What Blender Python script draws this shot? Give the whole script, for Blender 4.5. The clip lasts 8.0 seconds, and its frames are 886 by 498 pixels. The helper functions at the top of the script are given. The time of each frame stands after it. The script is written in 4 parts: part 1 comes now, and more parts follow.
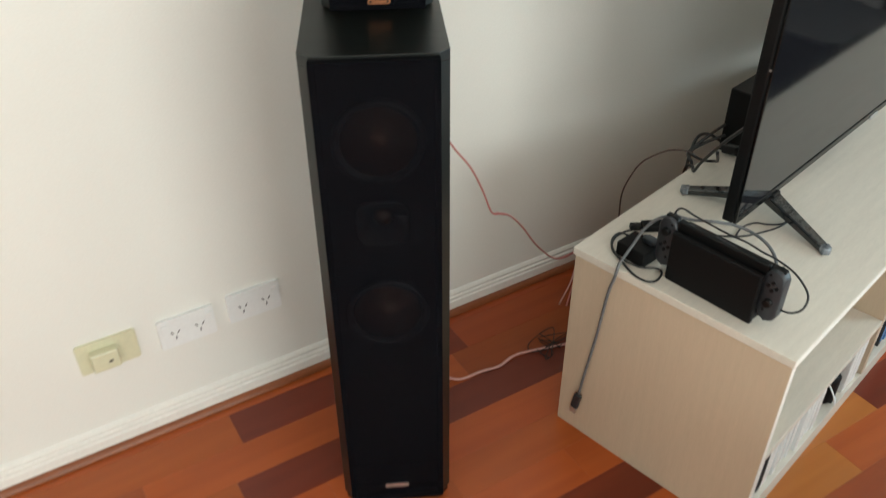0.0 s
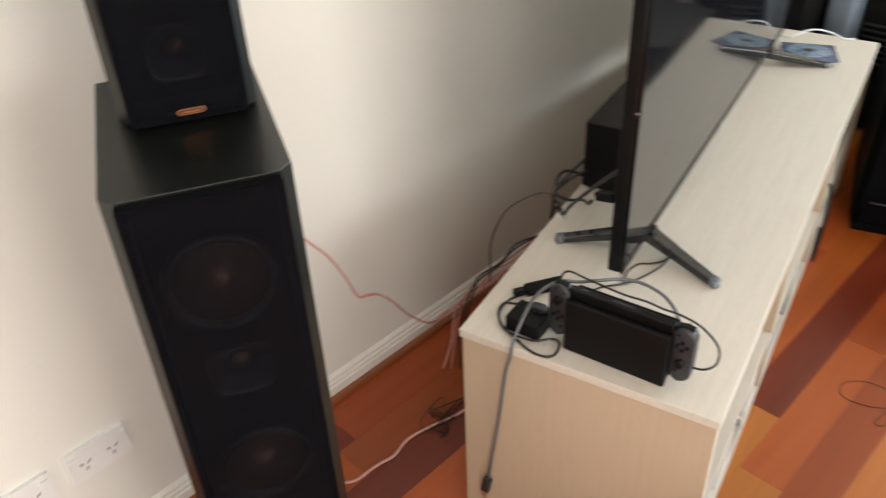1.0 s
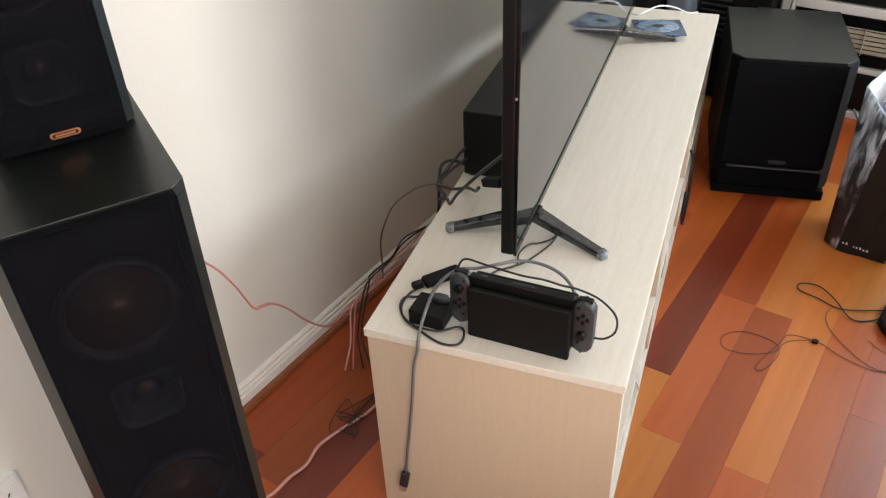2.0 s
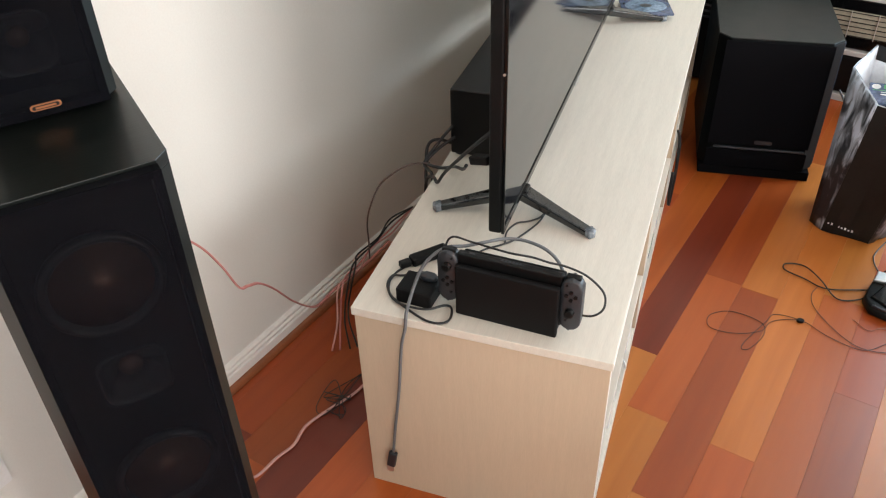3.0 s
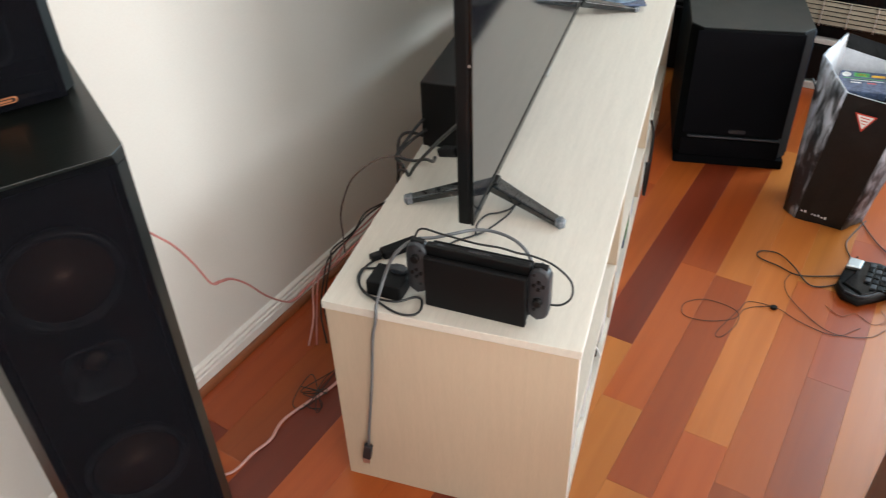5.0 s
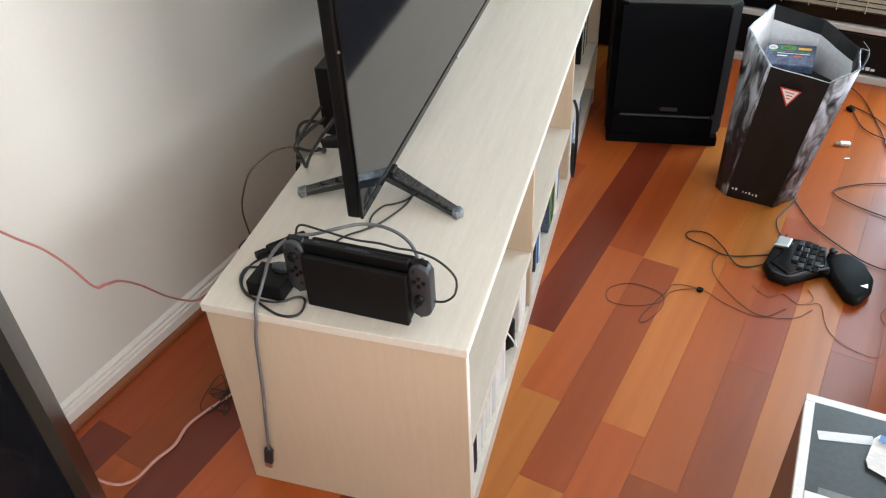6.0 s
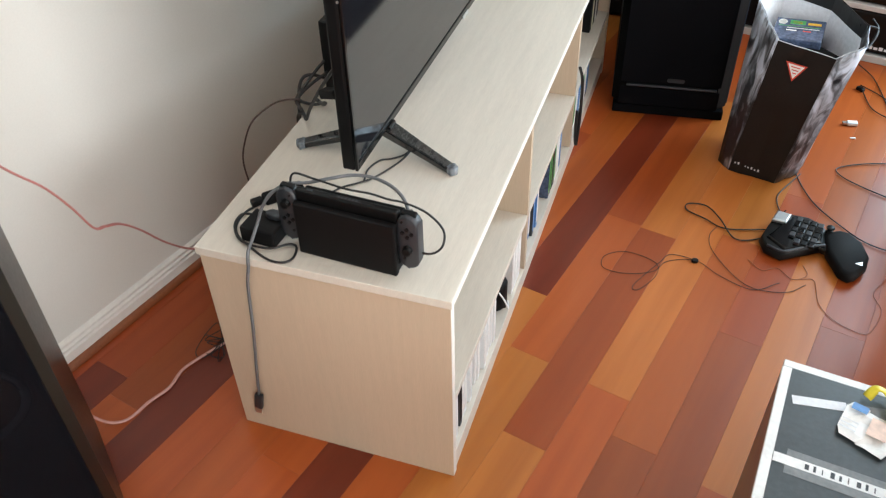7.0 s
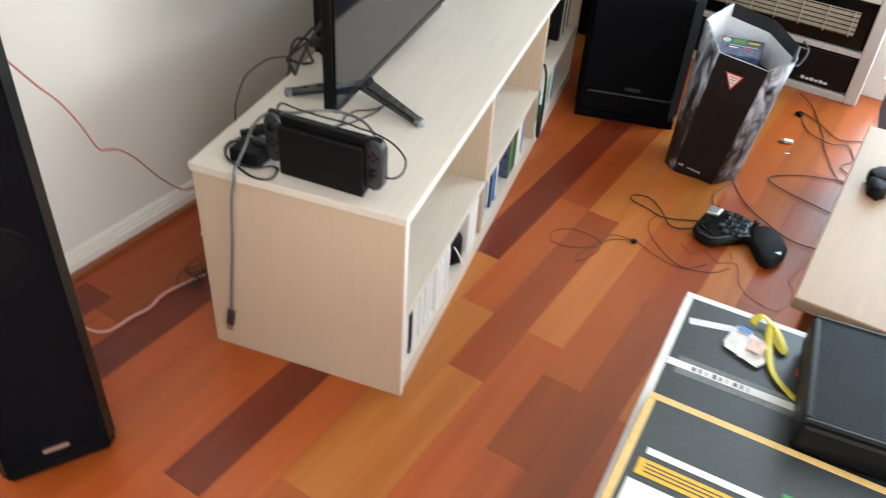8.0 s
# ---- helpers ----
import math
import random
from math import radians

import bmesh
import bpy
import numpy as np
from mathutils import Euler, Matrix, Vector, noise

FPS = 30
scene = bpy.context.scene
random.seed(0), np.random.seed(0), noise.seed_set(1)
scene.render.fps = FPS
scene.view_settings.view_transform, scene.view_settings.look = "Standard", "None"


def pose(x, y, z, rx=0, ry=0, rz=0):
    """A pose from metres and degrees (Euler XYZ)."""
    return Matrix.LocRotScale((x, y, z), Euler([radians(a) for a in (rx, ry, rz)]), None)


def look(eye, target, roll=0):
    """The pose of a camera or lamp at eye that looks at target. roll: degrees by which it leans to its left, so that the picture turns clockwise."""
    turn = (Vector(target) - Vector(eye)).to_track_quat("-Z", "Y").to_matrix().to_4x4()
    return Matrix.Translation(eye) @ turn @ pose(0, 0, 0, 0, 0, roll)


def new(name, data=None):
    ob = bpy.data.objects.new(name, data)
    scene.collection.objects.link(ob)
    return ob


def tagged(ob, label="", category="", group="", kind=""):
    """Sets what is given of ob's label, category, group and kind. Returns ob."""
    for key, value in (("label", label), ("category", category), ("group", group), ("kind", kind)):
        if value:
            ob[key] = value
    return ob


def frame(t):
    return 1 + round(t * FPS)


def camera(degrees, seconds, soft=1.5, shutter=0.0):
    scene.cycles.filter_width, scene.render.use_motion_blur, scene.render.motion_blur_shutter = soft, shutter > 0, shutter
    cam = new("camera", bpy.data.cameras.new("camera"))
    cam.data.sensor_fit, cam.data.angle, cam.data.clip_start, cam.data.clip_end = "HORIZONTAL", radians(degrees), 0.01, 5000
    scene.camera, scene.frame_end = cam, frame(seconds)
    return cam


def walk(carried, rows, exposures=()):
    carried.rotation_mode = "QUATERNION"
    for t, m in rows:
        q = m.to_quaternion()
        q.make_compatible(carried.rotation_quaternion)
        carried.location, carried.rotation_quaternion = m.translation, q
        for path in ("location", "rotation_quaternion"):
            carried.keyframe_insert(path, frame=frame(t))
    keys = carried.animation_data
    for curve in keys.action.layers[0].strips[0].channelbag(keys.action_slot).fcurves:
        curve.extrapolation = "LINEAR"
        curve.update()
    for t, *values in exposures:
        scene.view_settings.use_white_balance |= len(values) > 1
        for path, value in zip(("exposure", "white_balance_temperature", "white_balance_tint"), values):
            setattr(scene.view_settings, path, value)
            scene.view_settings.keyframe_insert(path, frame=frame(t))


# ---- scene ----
cam = camera(56.4, 8.0, soft=1.15, shutter=0.5)
PATH = [
    (0, (0.529, -0.985, 1.397), (-0.85, -0.144, 0.217), -0.2),
    (0.5, (0.378, -0.902, 1.401), (-0.959, 0.018, 0.233), -2.3),
    (1, (0.318, -0.869, 1.411), (-0.84, 0.264, 0.24), -2.7),
    (1.5, (0.293, -0.887, 1.42), (-0.688, 0.405, 0.25), -3.5),
    (3, (0.288, -0.895, 1.399), (-0.591, 0.423, 0.178), -1.9),
    (3.5, (0.282, -0.89, 1.399), (-0.599, 0.412, 0.162), -1.5),
    (4, (0.286, -0.897, 1.398), (-0.614, 0.399, 0.168), -1.1),
    (4.2, (0.287, -0.901, 1.399), (-0.617, 0.388, 0.165), -1.1),
    (5.3, (0.347, -0.856, 1.394), (-0.46, 0.493, 0.157), -2.4),
    (5.5, (0.37, -0.82, 1.38), (-0.408, 0.536, 0.132), -2.2),
    (6, (0.424, -0.745, 1.369), (-0.379, 0.573, 0.099), -3.1),
    (6.5, (0.434, -0.743, 1.369), (-0.348, 0.589, 0.099), -1.6),
    (7, (0.474, -0.757, 1.357), (-0.337, 0.509, 0.038), -1.5),
    (7.5, (0.535, -0.915, 1.36), (-0.297, 0.405, 0.109), 0.2),
    (8, (0.659, -0.978, 1.338), (-0.14, 0.371, 0.097), 4.2),
]
walk(cam, [(t, look(eye, target, roll)) for t, eye, target, roll in PATH],
     exposures=((0.0, -0.55, 6600, 2), (0.4, -0.48, 6800, 5), (0.8, -0.33, 7080, 10), (1.2, -0.16, 7030, 11), (1.5, -0.11, 6880, 11), (3.0, -0.11, 6680, 11), (4.0, -0.11, 6630, 10), (5.5, -0.15, 6500, 9), (7.0, -0.17, 6500, 9), (8.0, -0.14, 6500, 9)))

# ---- light ----
world = bpy.data.worlds.new("world")
scene.world = world
world.use_nodes = True
_sky = world.node_tree.nodes.new("ShaderNodeTexSky")
_sky.sky_type, _sky.sun_disc = "NISHITA", False
_sky.sun_elevation, _sky.sun_rotation = radians(48), radians(60)
world.node_tree.links.new(_sky.outputs[0], world.node_tree.nodes["Background"].inputs[0])
world.node_tree.nodes["Background"].inputs[1].default_value = 0.12


def window_light(name, m, wide, high, power, colour):
    lamp = bpy.data.lights.new(name, "AREA")
    lamp.shape, lamp.size, lamp.size_y = "RECTANGLE", wide, high
    lamp.energy, lamp.color = power, colour
    new(name, lamp).matrix_world = m


# daylight standing in the three glazed openings
window_light("daylight_east", pose(4.82, -0.20, 1.25, 90, 0, 90), 3.0, 1.5, 185, (0.95, 0.985, 1.0))
window_light("daylight_north", pose(1.10, 2.18, 1.1, 90, 0, 180), 1.05, 1.95, 80, (0.64, 0.85, 1.0))
window_light("daylight_south", pose(2.6, -2.32, 1.45, 90, 0, 0), 2.0, 1.3, 62, (0.97, 0.98, 1.0))

# ---- materials ----


def nodes_of(name):
    m = bpy.data.materials.new(name)
    m.use_nodes = True
    return m, m.node_tree.nodes, m.node_tree.links, m.node_tree.nodes["Principled BSDF"]


def surface(name, colour, rough=0.5, metal=0.0, vary=0.12, scale=8.0, fine=120.0, bump=0.1, stretch=(1, 1, 1), per_piece=0.0, gloss=0.5, coat=0.0):
    """Paint, plastic, card, wood: colour varied at two scales, with fine relief."""
    m, n, l, b = nodes_of(name)
    co = n.new("ShaderNodeTexCoord")
    mp = n.new("ShaderNodeMapping")
    mp.inputs["Scale"].default_value = stretch
    l.new(co.outputs["Object"], mp.inputs[0])
    big, small = n.new("ShaderNodeTexNoise"), n.new("ShaderNodeTexNoise")
    big.inputs["Scale"].default_value, big.inputs["Detail"].default_value = scale, 3
    small.inputs["Scale"].default_value, small.inputs["Detail"].default_value = fine, 2
    l.new(mp.outputs[0], big.inputs["Vector"]), l.new(mp.outputs[0], small.inputs["Vector"])
    mix = n.new("ShaderNodeMath")
    mix.operation = "MULTIPLY_ADD"
    mix.inputs[1].default_value = 0.5
    half = n.new("ShaderNodeMath")
    half.operation = "MULTIPLY"
    half.inputs[1].default_value = 0.5
    l.new(small.outputs[0], half.inputs[0])
    l.new(big.outputs[0], mix.inputs[0]), l.new(half.outputs[0], mix.inputs[2])
    ramp = n.new("ShaderNodeValToRGB")
    lo, hi = [min(1, c * (1 - vary)) for c in colour], [min(1, c * (1 + vary)) for c in colour]
    ramp.color_ramp.elements[0].position, ramp.color_ramp.elements[1].position = 0.3, 0.7
    ramp.color_ramp.elements[0].color, ramp.color_ramp.elements[1].color = (*lo, 1), (*hi, 1)
    l.new(mix.outputs[0], ramp.inputs[0])
    out = ramp.outputs[0]
    if per_piece:
        info, hsv = n.new("ShaderNodeObjectInfo"), n.new("ShaderNodeHueSaturation")
        val = n.new("ShaderNodeMapRange")
        val.inputs[3].default_value, val.inputs[4].default_value = 1 - per_piece, 1 + per_piece
        l.new(info.outputs["Random"], val.inputs[0]), l.new(val.outputs[0], hsv.inputs["Value"])
        l.new(out, hsv.inputs["Color"])
        out = hsv.outputs[0]
    l.new(out, b.inputs["Base Color"])
    rr = n.new("ShaderNodeMapRange")
    rr.inputs[3].default_value, rr.inputs[4].default_value = max(0.02, rough * 0.85), min(1, rough * 1.15)
    l.new(big.outputs[0], rr.inputs[0]), l.new(rr.outputs[0], b.inputs["Roughness"])
    b.inputs["Metallic"].default_value, b.inputs["Specular IOR Level"].default_value = metal, gloss
    b.inputs["Coat Weight"].default_value = coat
    if bump:
        bp = n.new("ShaderNodeBump")
        bp.inputs["Strength"].default_value, bp.inputs["Distance"].default_value = bump, 0.002
        l.new(small.outputs[0], bp.inputs["Height"]), l.new(bp.outputs[0], b.inputs["Normal"])
    return m


def floor_wood(name, dark, light):
    """Polished hardwood board: long streaky grain, its tone varied from board to board."""
    m, n, l, b = nodes_of(name)
    mp, info = n.new("ShaderNodeMapping"), n.new("ShaderNodeObjectInfo")
    geo = n.new("ShaderNodeNewGeometry")
    mp.inputs["Scale"].default_value = (14, 0.9, 14)
    shift = n.new("ShaderNodeVectorMath")
    shift.operation = "MULTIPLY_ADD"
    shift.inputs[1].default_value = (37, 53, 11)
    l.new(info.outputs["Random"], shift.inputs[0]), l.new(geo.outputs["Position"], shift.inputs[2])
    l.new(shift.outputs[0], mp.inputs[0])
    grain, fleck = n.new("ShaderNodeTexNoise"), n.new("ShaderNodeTexNoise")
    grain.inputs["Scale"].default_value, grain.inputs["Detail"].default_value, grain.inputs["Distortion"].default_value = 1.2, 5, 1.1
    fleck.inputs["Scale"].default_value, fleck.inputs["Detail"].default_value = 11, 3
    l.new(mp.outputs[0], grain.inputs["Vector"]), l.new(mp.outputs[0], fleck.inputs["Vector"])
    mx = n.new("ShaderNodeMix")
    mx.data_type = "FLOAT"
    mx.inputs[0].default_value = 0.11
    l.new(grain.outputs[0], mx.inputs[2]), l.new(fleck.outputs[0], mx.inputs[3])
    ramp = n.new("ShaderNodeValToRGB")
    ramp.color_ramp.elements[0].position, ramp.color_ramp.elements[1].position = 0.32, 0.68
    ramp.color_ramp.elements[0].color, ramp.color_ramp.elements[1].color = (*dark, 1), (*light, 1)
    l.new(mx.outputs[0], ramp.inputs[0])
    hsv, val, hue = n.new("ShaderNodeHueSaturation"), n.new("ShaderNodeMapRange"), n.new("ShaderNodeMapRange")
    val.inputs[3].default_value, val.inputs[4].default_value = 0.82, 1.02
    hue.inputs[3].default_value, hue.inputs[4].default_value = 0.503, 0.497
    l.new(info.outputs["Random"], val.inputs[0]), l.new(val.outputs[0], hsv.inputs["Value"])
    l.new(info.outputs["Random"], hue.inputs[0]), l.new(hue.outputs[0], hsv.inputs["Hue"])
    l.new(ramp.outputs[0], hsv.inputs["Color"]), l.new(hsv.outputs[0], b.inputs["Base Color"])
    rough = n.new("ShaderNodeMapRange")
    rough.inputs[3].default_value, rough.inputs[4].default_value = 0.24, 0.42
    b.inputs["Specular IOR Level"].default_value = 0.48
    l.new(fleck.outputs[0], rough.inputs[0]), l.new(rough.outputs[0], b.inputs["Roughness"])
    bp = n.new("ShaderNodeBump")
    bp.inputs["Strength"].default_value, bp.inputs["Distance"].default_value = 0.035, 0.002
    l.new(grain.outputs[0], bp.inputs["Height"]), l.new(bp.outputs[0], b.inputs["Normal"])
    return m


def cloth_grille(name, colour, cover):
    """Thin black speaker cloth, which lets a little of what lies behind it show."""
    m, n, l, b = nodes_of(name)
    co, weave = n.new("ShaderNodeTexCoord"), n.new("ShaderNodeTexNoise")
    weave.inputs["Scale"].default_value = 900
    l.new(co.outputs["Object"], weave.inputs["Vector"])
    bp = n.new("ShaderNodeBump")
    bp.inputs["Strength"].default_value, bp.inputs["Distance"].default_value = 0.08, 0.001
    l.new(weave.outputs[0], bp.inputs["Height"]), l.new(bp.outputs[0], b.inputs["Normal"])
    b.inputs["Base Color"].default_value, b.inputs["Roughness"].default_value = (*colour, 1), 0.9
    b.inputs["Alpha"].default_value = cover
    b.inputs["Specular IOR Level"].default_value = 0.07
    return m


def marbled(name):
    """Black and pale blue-grey smoky print on glossy paper."""
    m, n, l, b = nodes_of(name)
    co, mp, no = n.new("ShaderNodeTexCoord"), n.new("ShaderNodeMapping"), n.new("ShaderNodeTexNoise")
    mp.inputs["Scale"].default_value = (20, 20, 7)
    no.inputs["Scale"].default_value, no.inputs["Detail"].default_value, no.inputs["Distortion"].default_value = 1.7, 9, 0.9
    l.new(co.outputs["Object"], mp.inputs[0]), l.new(mp.outputs[0], no.inputs["Vector"])
    ramp = n.new("ShaderNodeValToRGB")
    e = ramp.color_ramp.elements
    e[0].position, e[0].color = 0.40, (0.013, 0.014, 0.017, 1)
    e[1].position, e[1].color = 0.64, (0.56, 0.61, 0.70, 1)
    k = e.new(0.50)
    k.color = (0.16, 0.17, 0.19, 1)
    # the print thins from black at the foot to smoky white at the rim
    sep, rise = n.new("ShaderNodeSeparateXYZ"), n.new("ShaderNodeMath")
    rise.operation = "MULTIPLY_ADD"
    rise.inputs[1].default_value = 0.62
    mid = n.new("ShaderNodeMath")
    mid.operation = "SUBTRACT"
    mid.inputs[1].default_value = 0.235
    l.new(co.outputs["Object"], sep.inputs[0]), l.new(sep.outputs["Z"], mid.inputs[0])
    l.new(mid.outputs[0], rise.inputs[0]), l.new(no.outputs[0], rise.inputs[2])
    l.new(rise.outputs[0], ramp.inputs[0]), l.new(ramp.outputs[0], b.inputs["Base Color"])
    b.inputs["Roughness"].default_value = 0.28
    return m


def glass(name):
    m, n, l, b = nodes_of(name)
    b.inputs["Transmission Weight"].default_value, b.inputs["Roughness"].default_value = 1.0, 0.0
    return m


PAINT = surface("cream_wall_paint", (0.79, 0.785, 0.735), 0.55, vary=0.03, scale=1.5, fine=260, bump=0.06)
CEIL = surface("white_ceiling_paint", (0.82, 0.81, 0.79), 0.8, vary=0.02, scale=2, bump=0.05)
SKIRT = surface("white_gloss_paint", (0.80, 0.78, 0.73), 0.3, vary=0.05, scale=12, bump=0.05)
BEAD = surface("red_brown_timber_bead", (0.24, 0.075, 0.028), 0.35, vary=0.3, scale=6, stretch=(8, 1, 8), bump=0.05)
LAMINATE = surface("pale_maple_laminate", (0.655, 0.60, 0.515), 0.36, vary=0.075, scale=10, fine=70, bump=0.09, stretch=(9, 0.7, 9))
# Upright grain; darker and warmer than LAMINATE, shade and floor bounce painted in.
LAM_END_SHADED = surface("pale_maple_laminate_upright_shaded", (0.54, 0.425, 0.305), 0.42, vary=0.055, scale=10, fine=60, bump=0.06, stretch=(9, 9, 0.7))
EDGE = surface("pale_edge_banding", (0.80, 0.76, 0.69), 0.35, vary=0.06, scale=30, bump=0.04)
ASH = surface("black_ash_vinyl", (0.0052, 0.0064, 0.0054), 0.33, gloss=0.42, vary=0.10, scale=7, fine=45, bump=0.045, stretch=(1.2, 11, 11))
CLOTH = cloth_grille("black_speaker_cloth", (0.0045, 0.0047, 0.0066), 0.56)
CLOTH_SOLID = surface("black_grille_cloth", (0.0045, 0.0045, 0.0055), 0.9, gloss=0.04, vary=0.2, fine=900, bump=0.3)
CONE = surface("spun_copper_cone", (0.30, 0.16, 0.11), 0.38, metal=0.6, vary=0.1, bump=0.05)
COPPER = surface("copper_dome", (0.42, 0.16, 0.07), 0.4, metal=0.8, vary=0.1, bump=0)
CAP = surface("dim_copper_cap", (0.19, 0.115, 0.085), 0.3, metal=0.6, vary=0.1, bump=0)
RUBBER = surface("black_rubber", (0.035, 0.036, 0.04), 0.28, vary=0.2, bump=0.1)
BLACK = surface("satin_black_plastic", (0.0045, 0.0045, 0.0046), 0.42, gloss=0.22, vary=0.25, fine=400, bump=0.08)
MATT = surface("matt_black_plastic", (0.0045, 0.0042, 0.0043), 0.6, gloss=0.16, vary=0.25, fine=500, bump=0.15)
GLOSS = surface("gloss_black_plastic", (0.004, 0.004, 0.00412), 0.14, gloss=0.28, vary=0.2, bump=0.02)
SCREEN = surface("dark_glossy_screen", (0.008, 0.008, 0.010), 0.07, vary=0.1, bump=0.0, gloss=0.7)
MESHPLATE = surface("black_powder_coat", (0.006, 0.0085, 0.0105), 0.55, gloss=0.22, vary=0.15, fine=500, bump=0.1)
GREY = surface("dark_grey_plastic", (0.022, 0.024, 0.028), 0.45, vary=0.12, fine=500, bump=0.1)
STEEL = surface("brushed_silver", (0.6, 0.6, 0.58), 0.35, metal=0.9, vary=0.1, bump=0.05)
WHITE = surface("white_plastic", (0.80, 0.81, 0.80), 0.35, vary=0.04, bump=0.03)
CREAM = surface("yellowed_cream_plastic", (0.66, 0.64, 0.45), 0.35, vary=0.06, bump=0.03)
SLOT = surface("dark_slot", (0.02, 0.02, 0.02), 0.8, vary=0.1, bump=0)
PINK = surface("pink_figure_eight_flex", (0.52, 0.20, 0.18), 0.32, vary=0.12, scale=40, bump=0.05)
PINKW = surface("pale_pink_flex", (0.62, 0.33, 0.29), 0.3, vary=0.12, scale=40, bump=0.05)
GREYCABLE = surface("grey_cable", (0.12, 0.125, 0.13), 0.45, vary=0.12, bump=0.1)
CABLE = surface("black_cable", (0.012, 0.012, 0.012), 0.5, vary=0.2, bump=0.1)
BROWNFLEX = surface("dull_brown_flex", (0.09, 0.062, 0.052), 0.5, vary=0.15, bump=0.1)
FILM = surface("crumpled_clear_film", (0.16, 0.18, 0.20), 0.16, vary=0.7, scale=90, fine=160, bump=1.0, coat=0.5)
WRAP = surface("clear_film_over_black", (0.009, 0.011, 0.012), 0.10, vary=0.5, scale=50, fine=75, bump=1.0, coat=0.6)
CARD_B = surface("dark_grey_printed_card", (0.038, 0.048, 0.052), 0.33, vary=0.22, scale=5, bump=0.1)
CARD_W = surface("white_card_edge", (0.70, 0.71, 0.70), 0.5, vary=0.12, scale=25, bump=0.1)
CARD_Y = surface("yellow_card_edge", (0.66, 0.46, 0.17), 0.5, vary=0.12, scale=25, bump=0.1)
YELLOW = surface("bright_yellow_strap", (0.72, 0.60, 0.03), 0.4, vary=0.1, bump=0.05)
AMBER = surface("amber_print", (0.75, 0.42, 0.03), 0.45, vary=0.12, scale=60, bump=0.05)
TAPE = surface("clear_packing_tape", (0.17, 0.185, 0.19), 0.15, vary=0.2, scale=30, bump=0.15)
PAPER = surface("white_printed_paper", (0.78, 0.77, 0.74), 0.55, vary=0.08, scale=60, bump=0.05)
PAPERIN = surface("pale_paper_lining", (0.68, 0.70, 0.73), 0.6, vary=0.12, scale=20, bump=0.2)
BAGFRONT = surface("matt_black_paper", (0.008, 0.0075, 0.007), 0.42, gloss=0.3, vary=0.3, scale=12, bump=0.15)
MARBLE = marbled("smoky_marbled_paper")
RED = surface("red_print", (0.55, 0.05, 0.03), 0.45, vary=0.1, bump=0.02)
BLUE = surface("blue_print", (0.08, 0.22, 0.48), 0.4, vary=0.25, scale=60, bump=0.02)
GREEN = surface("green_case_plastic", (0.05, 0.30, 0.07), 0.3, vary=0.15, bump=0.02)
BLUEGREY = surface("blue_grey_fabric", (0.17, 0.21, 0.26), 0.75, vary=0.12, fine=700, bump=0.3)
OAK = surface("pale_oak_veneer", (0.36, 0.245, 0.155), 0.5, vary=0.12, scale=8, fine=50, bump=0.06, stretch=(9, 0.8, 9))
TILE = surface("beige_ceramic_radiant", (0.36, 0.32, 0.24), 0.7, vary=0.15, scale=40, bump=0.2)
ENAMEL = surface("pale_grey_enamel", (0.50, 0.48, 0.45), 0.35, vary=0.06, bump=0.03)
DISC = surface("blue_grey_disc_print", (0.30, 0.42, 0.56), 0.16, metal=0.4, vary=0.6, scale=45, bump=0.02)
ART = surface("dark_blue_cover_print", (0.07, 0.095, 0.16), 0.25, vary=0.7, scale=40, bump=0.02)
GLASS = glass("window_glass")
# Subwoofer vinyl made paler, painting in the sky light its top catches.
SUBTOP_LIT = surface("dark_green_grey_vinyl_lit", (0.011, 0.0135, 0.013), 0.42, gloss=0.4, vary=0.25, scale=20, fine=300, bump=0.2)
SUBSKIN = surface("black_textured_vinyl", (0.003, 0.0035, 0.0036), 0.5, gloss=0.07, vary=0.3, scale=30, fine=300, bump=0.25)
# Blue-grey stands in for window light glinting along the subwoofer's right edge.
EDGE_GLINT = surface("blue_grey_edge_glint", (0.05, 0.07, 0.10), 0.25, vary=0.15, bump=0.02)

# ---- mesh helpers ----


def part(name, bm, material, parent=None, label="", smooth=False):
    me = bpy.data.meshes.new(name)
    bmesh.ops.recalc_face_normals(bm, faces=bm.faces)
    for f in bm.faces:
        f.smooth = smooth
    bm.to_mesh(me)
    bm.free()
    me.materials.append(material)
    ob = new(name, me)
    if parent is not None:
        ob.parent = parent
    if label:
        ob["label"] = label
    return ob


def thing(name, m, label, category, group="", kind=""):
    ob = new(name)
    ob.empty_display_size = 0.05
    ob.matrix_world = m
    return tagged(ob, label, category, group, kind)


def box(x0, x1, y0, y1, z0, z1, bevel=0.0, seg=2, bm=None):
    bm = bm or bmesh.new()
    g = bmesh.ops.create_cube(bm, size=1.0, matrix=Matrix.Translation(((x0 + x1) / 2, (y0 + y1) / 2, (z0 + z1) / 2)) @ Matrix.Diagonal((x1 - x0, y1 - y0, z1 - z0, 1)))
    if bevel:
        vs = set(g["verts"])
        bmesh.ops.bevel(bm, geom=[e for e in bm.edges if e.verts[0] in vs and e.verts[1] in vs], offset=bevel, segments=seg, profile=0.5, affect="EDGES")
    return bm


def cyl(x, y, z, r, h, r2=None, axis="z", seg=24, bm=None):
    bm = bm or bmesh.new()
    turn = {"z": Matrix(), "x": Matrix.Rotation(radians(90), 4, "Y"), "y": Matrix.Rotation(radians(-90), 4, "X")}[axis]
    bmesh.ops.create_cone(bm, cap_ends=True, segments=seg, radius1=r, radius2=r if r2 is None else r2, depth=h, matrix=Matrix.Translation((x, y, z)) @ turn)
    return bm


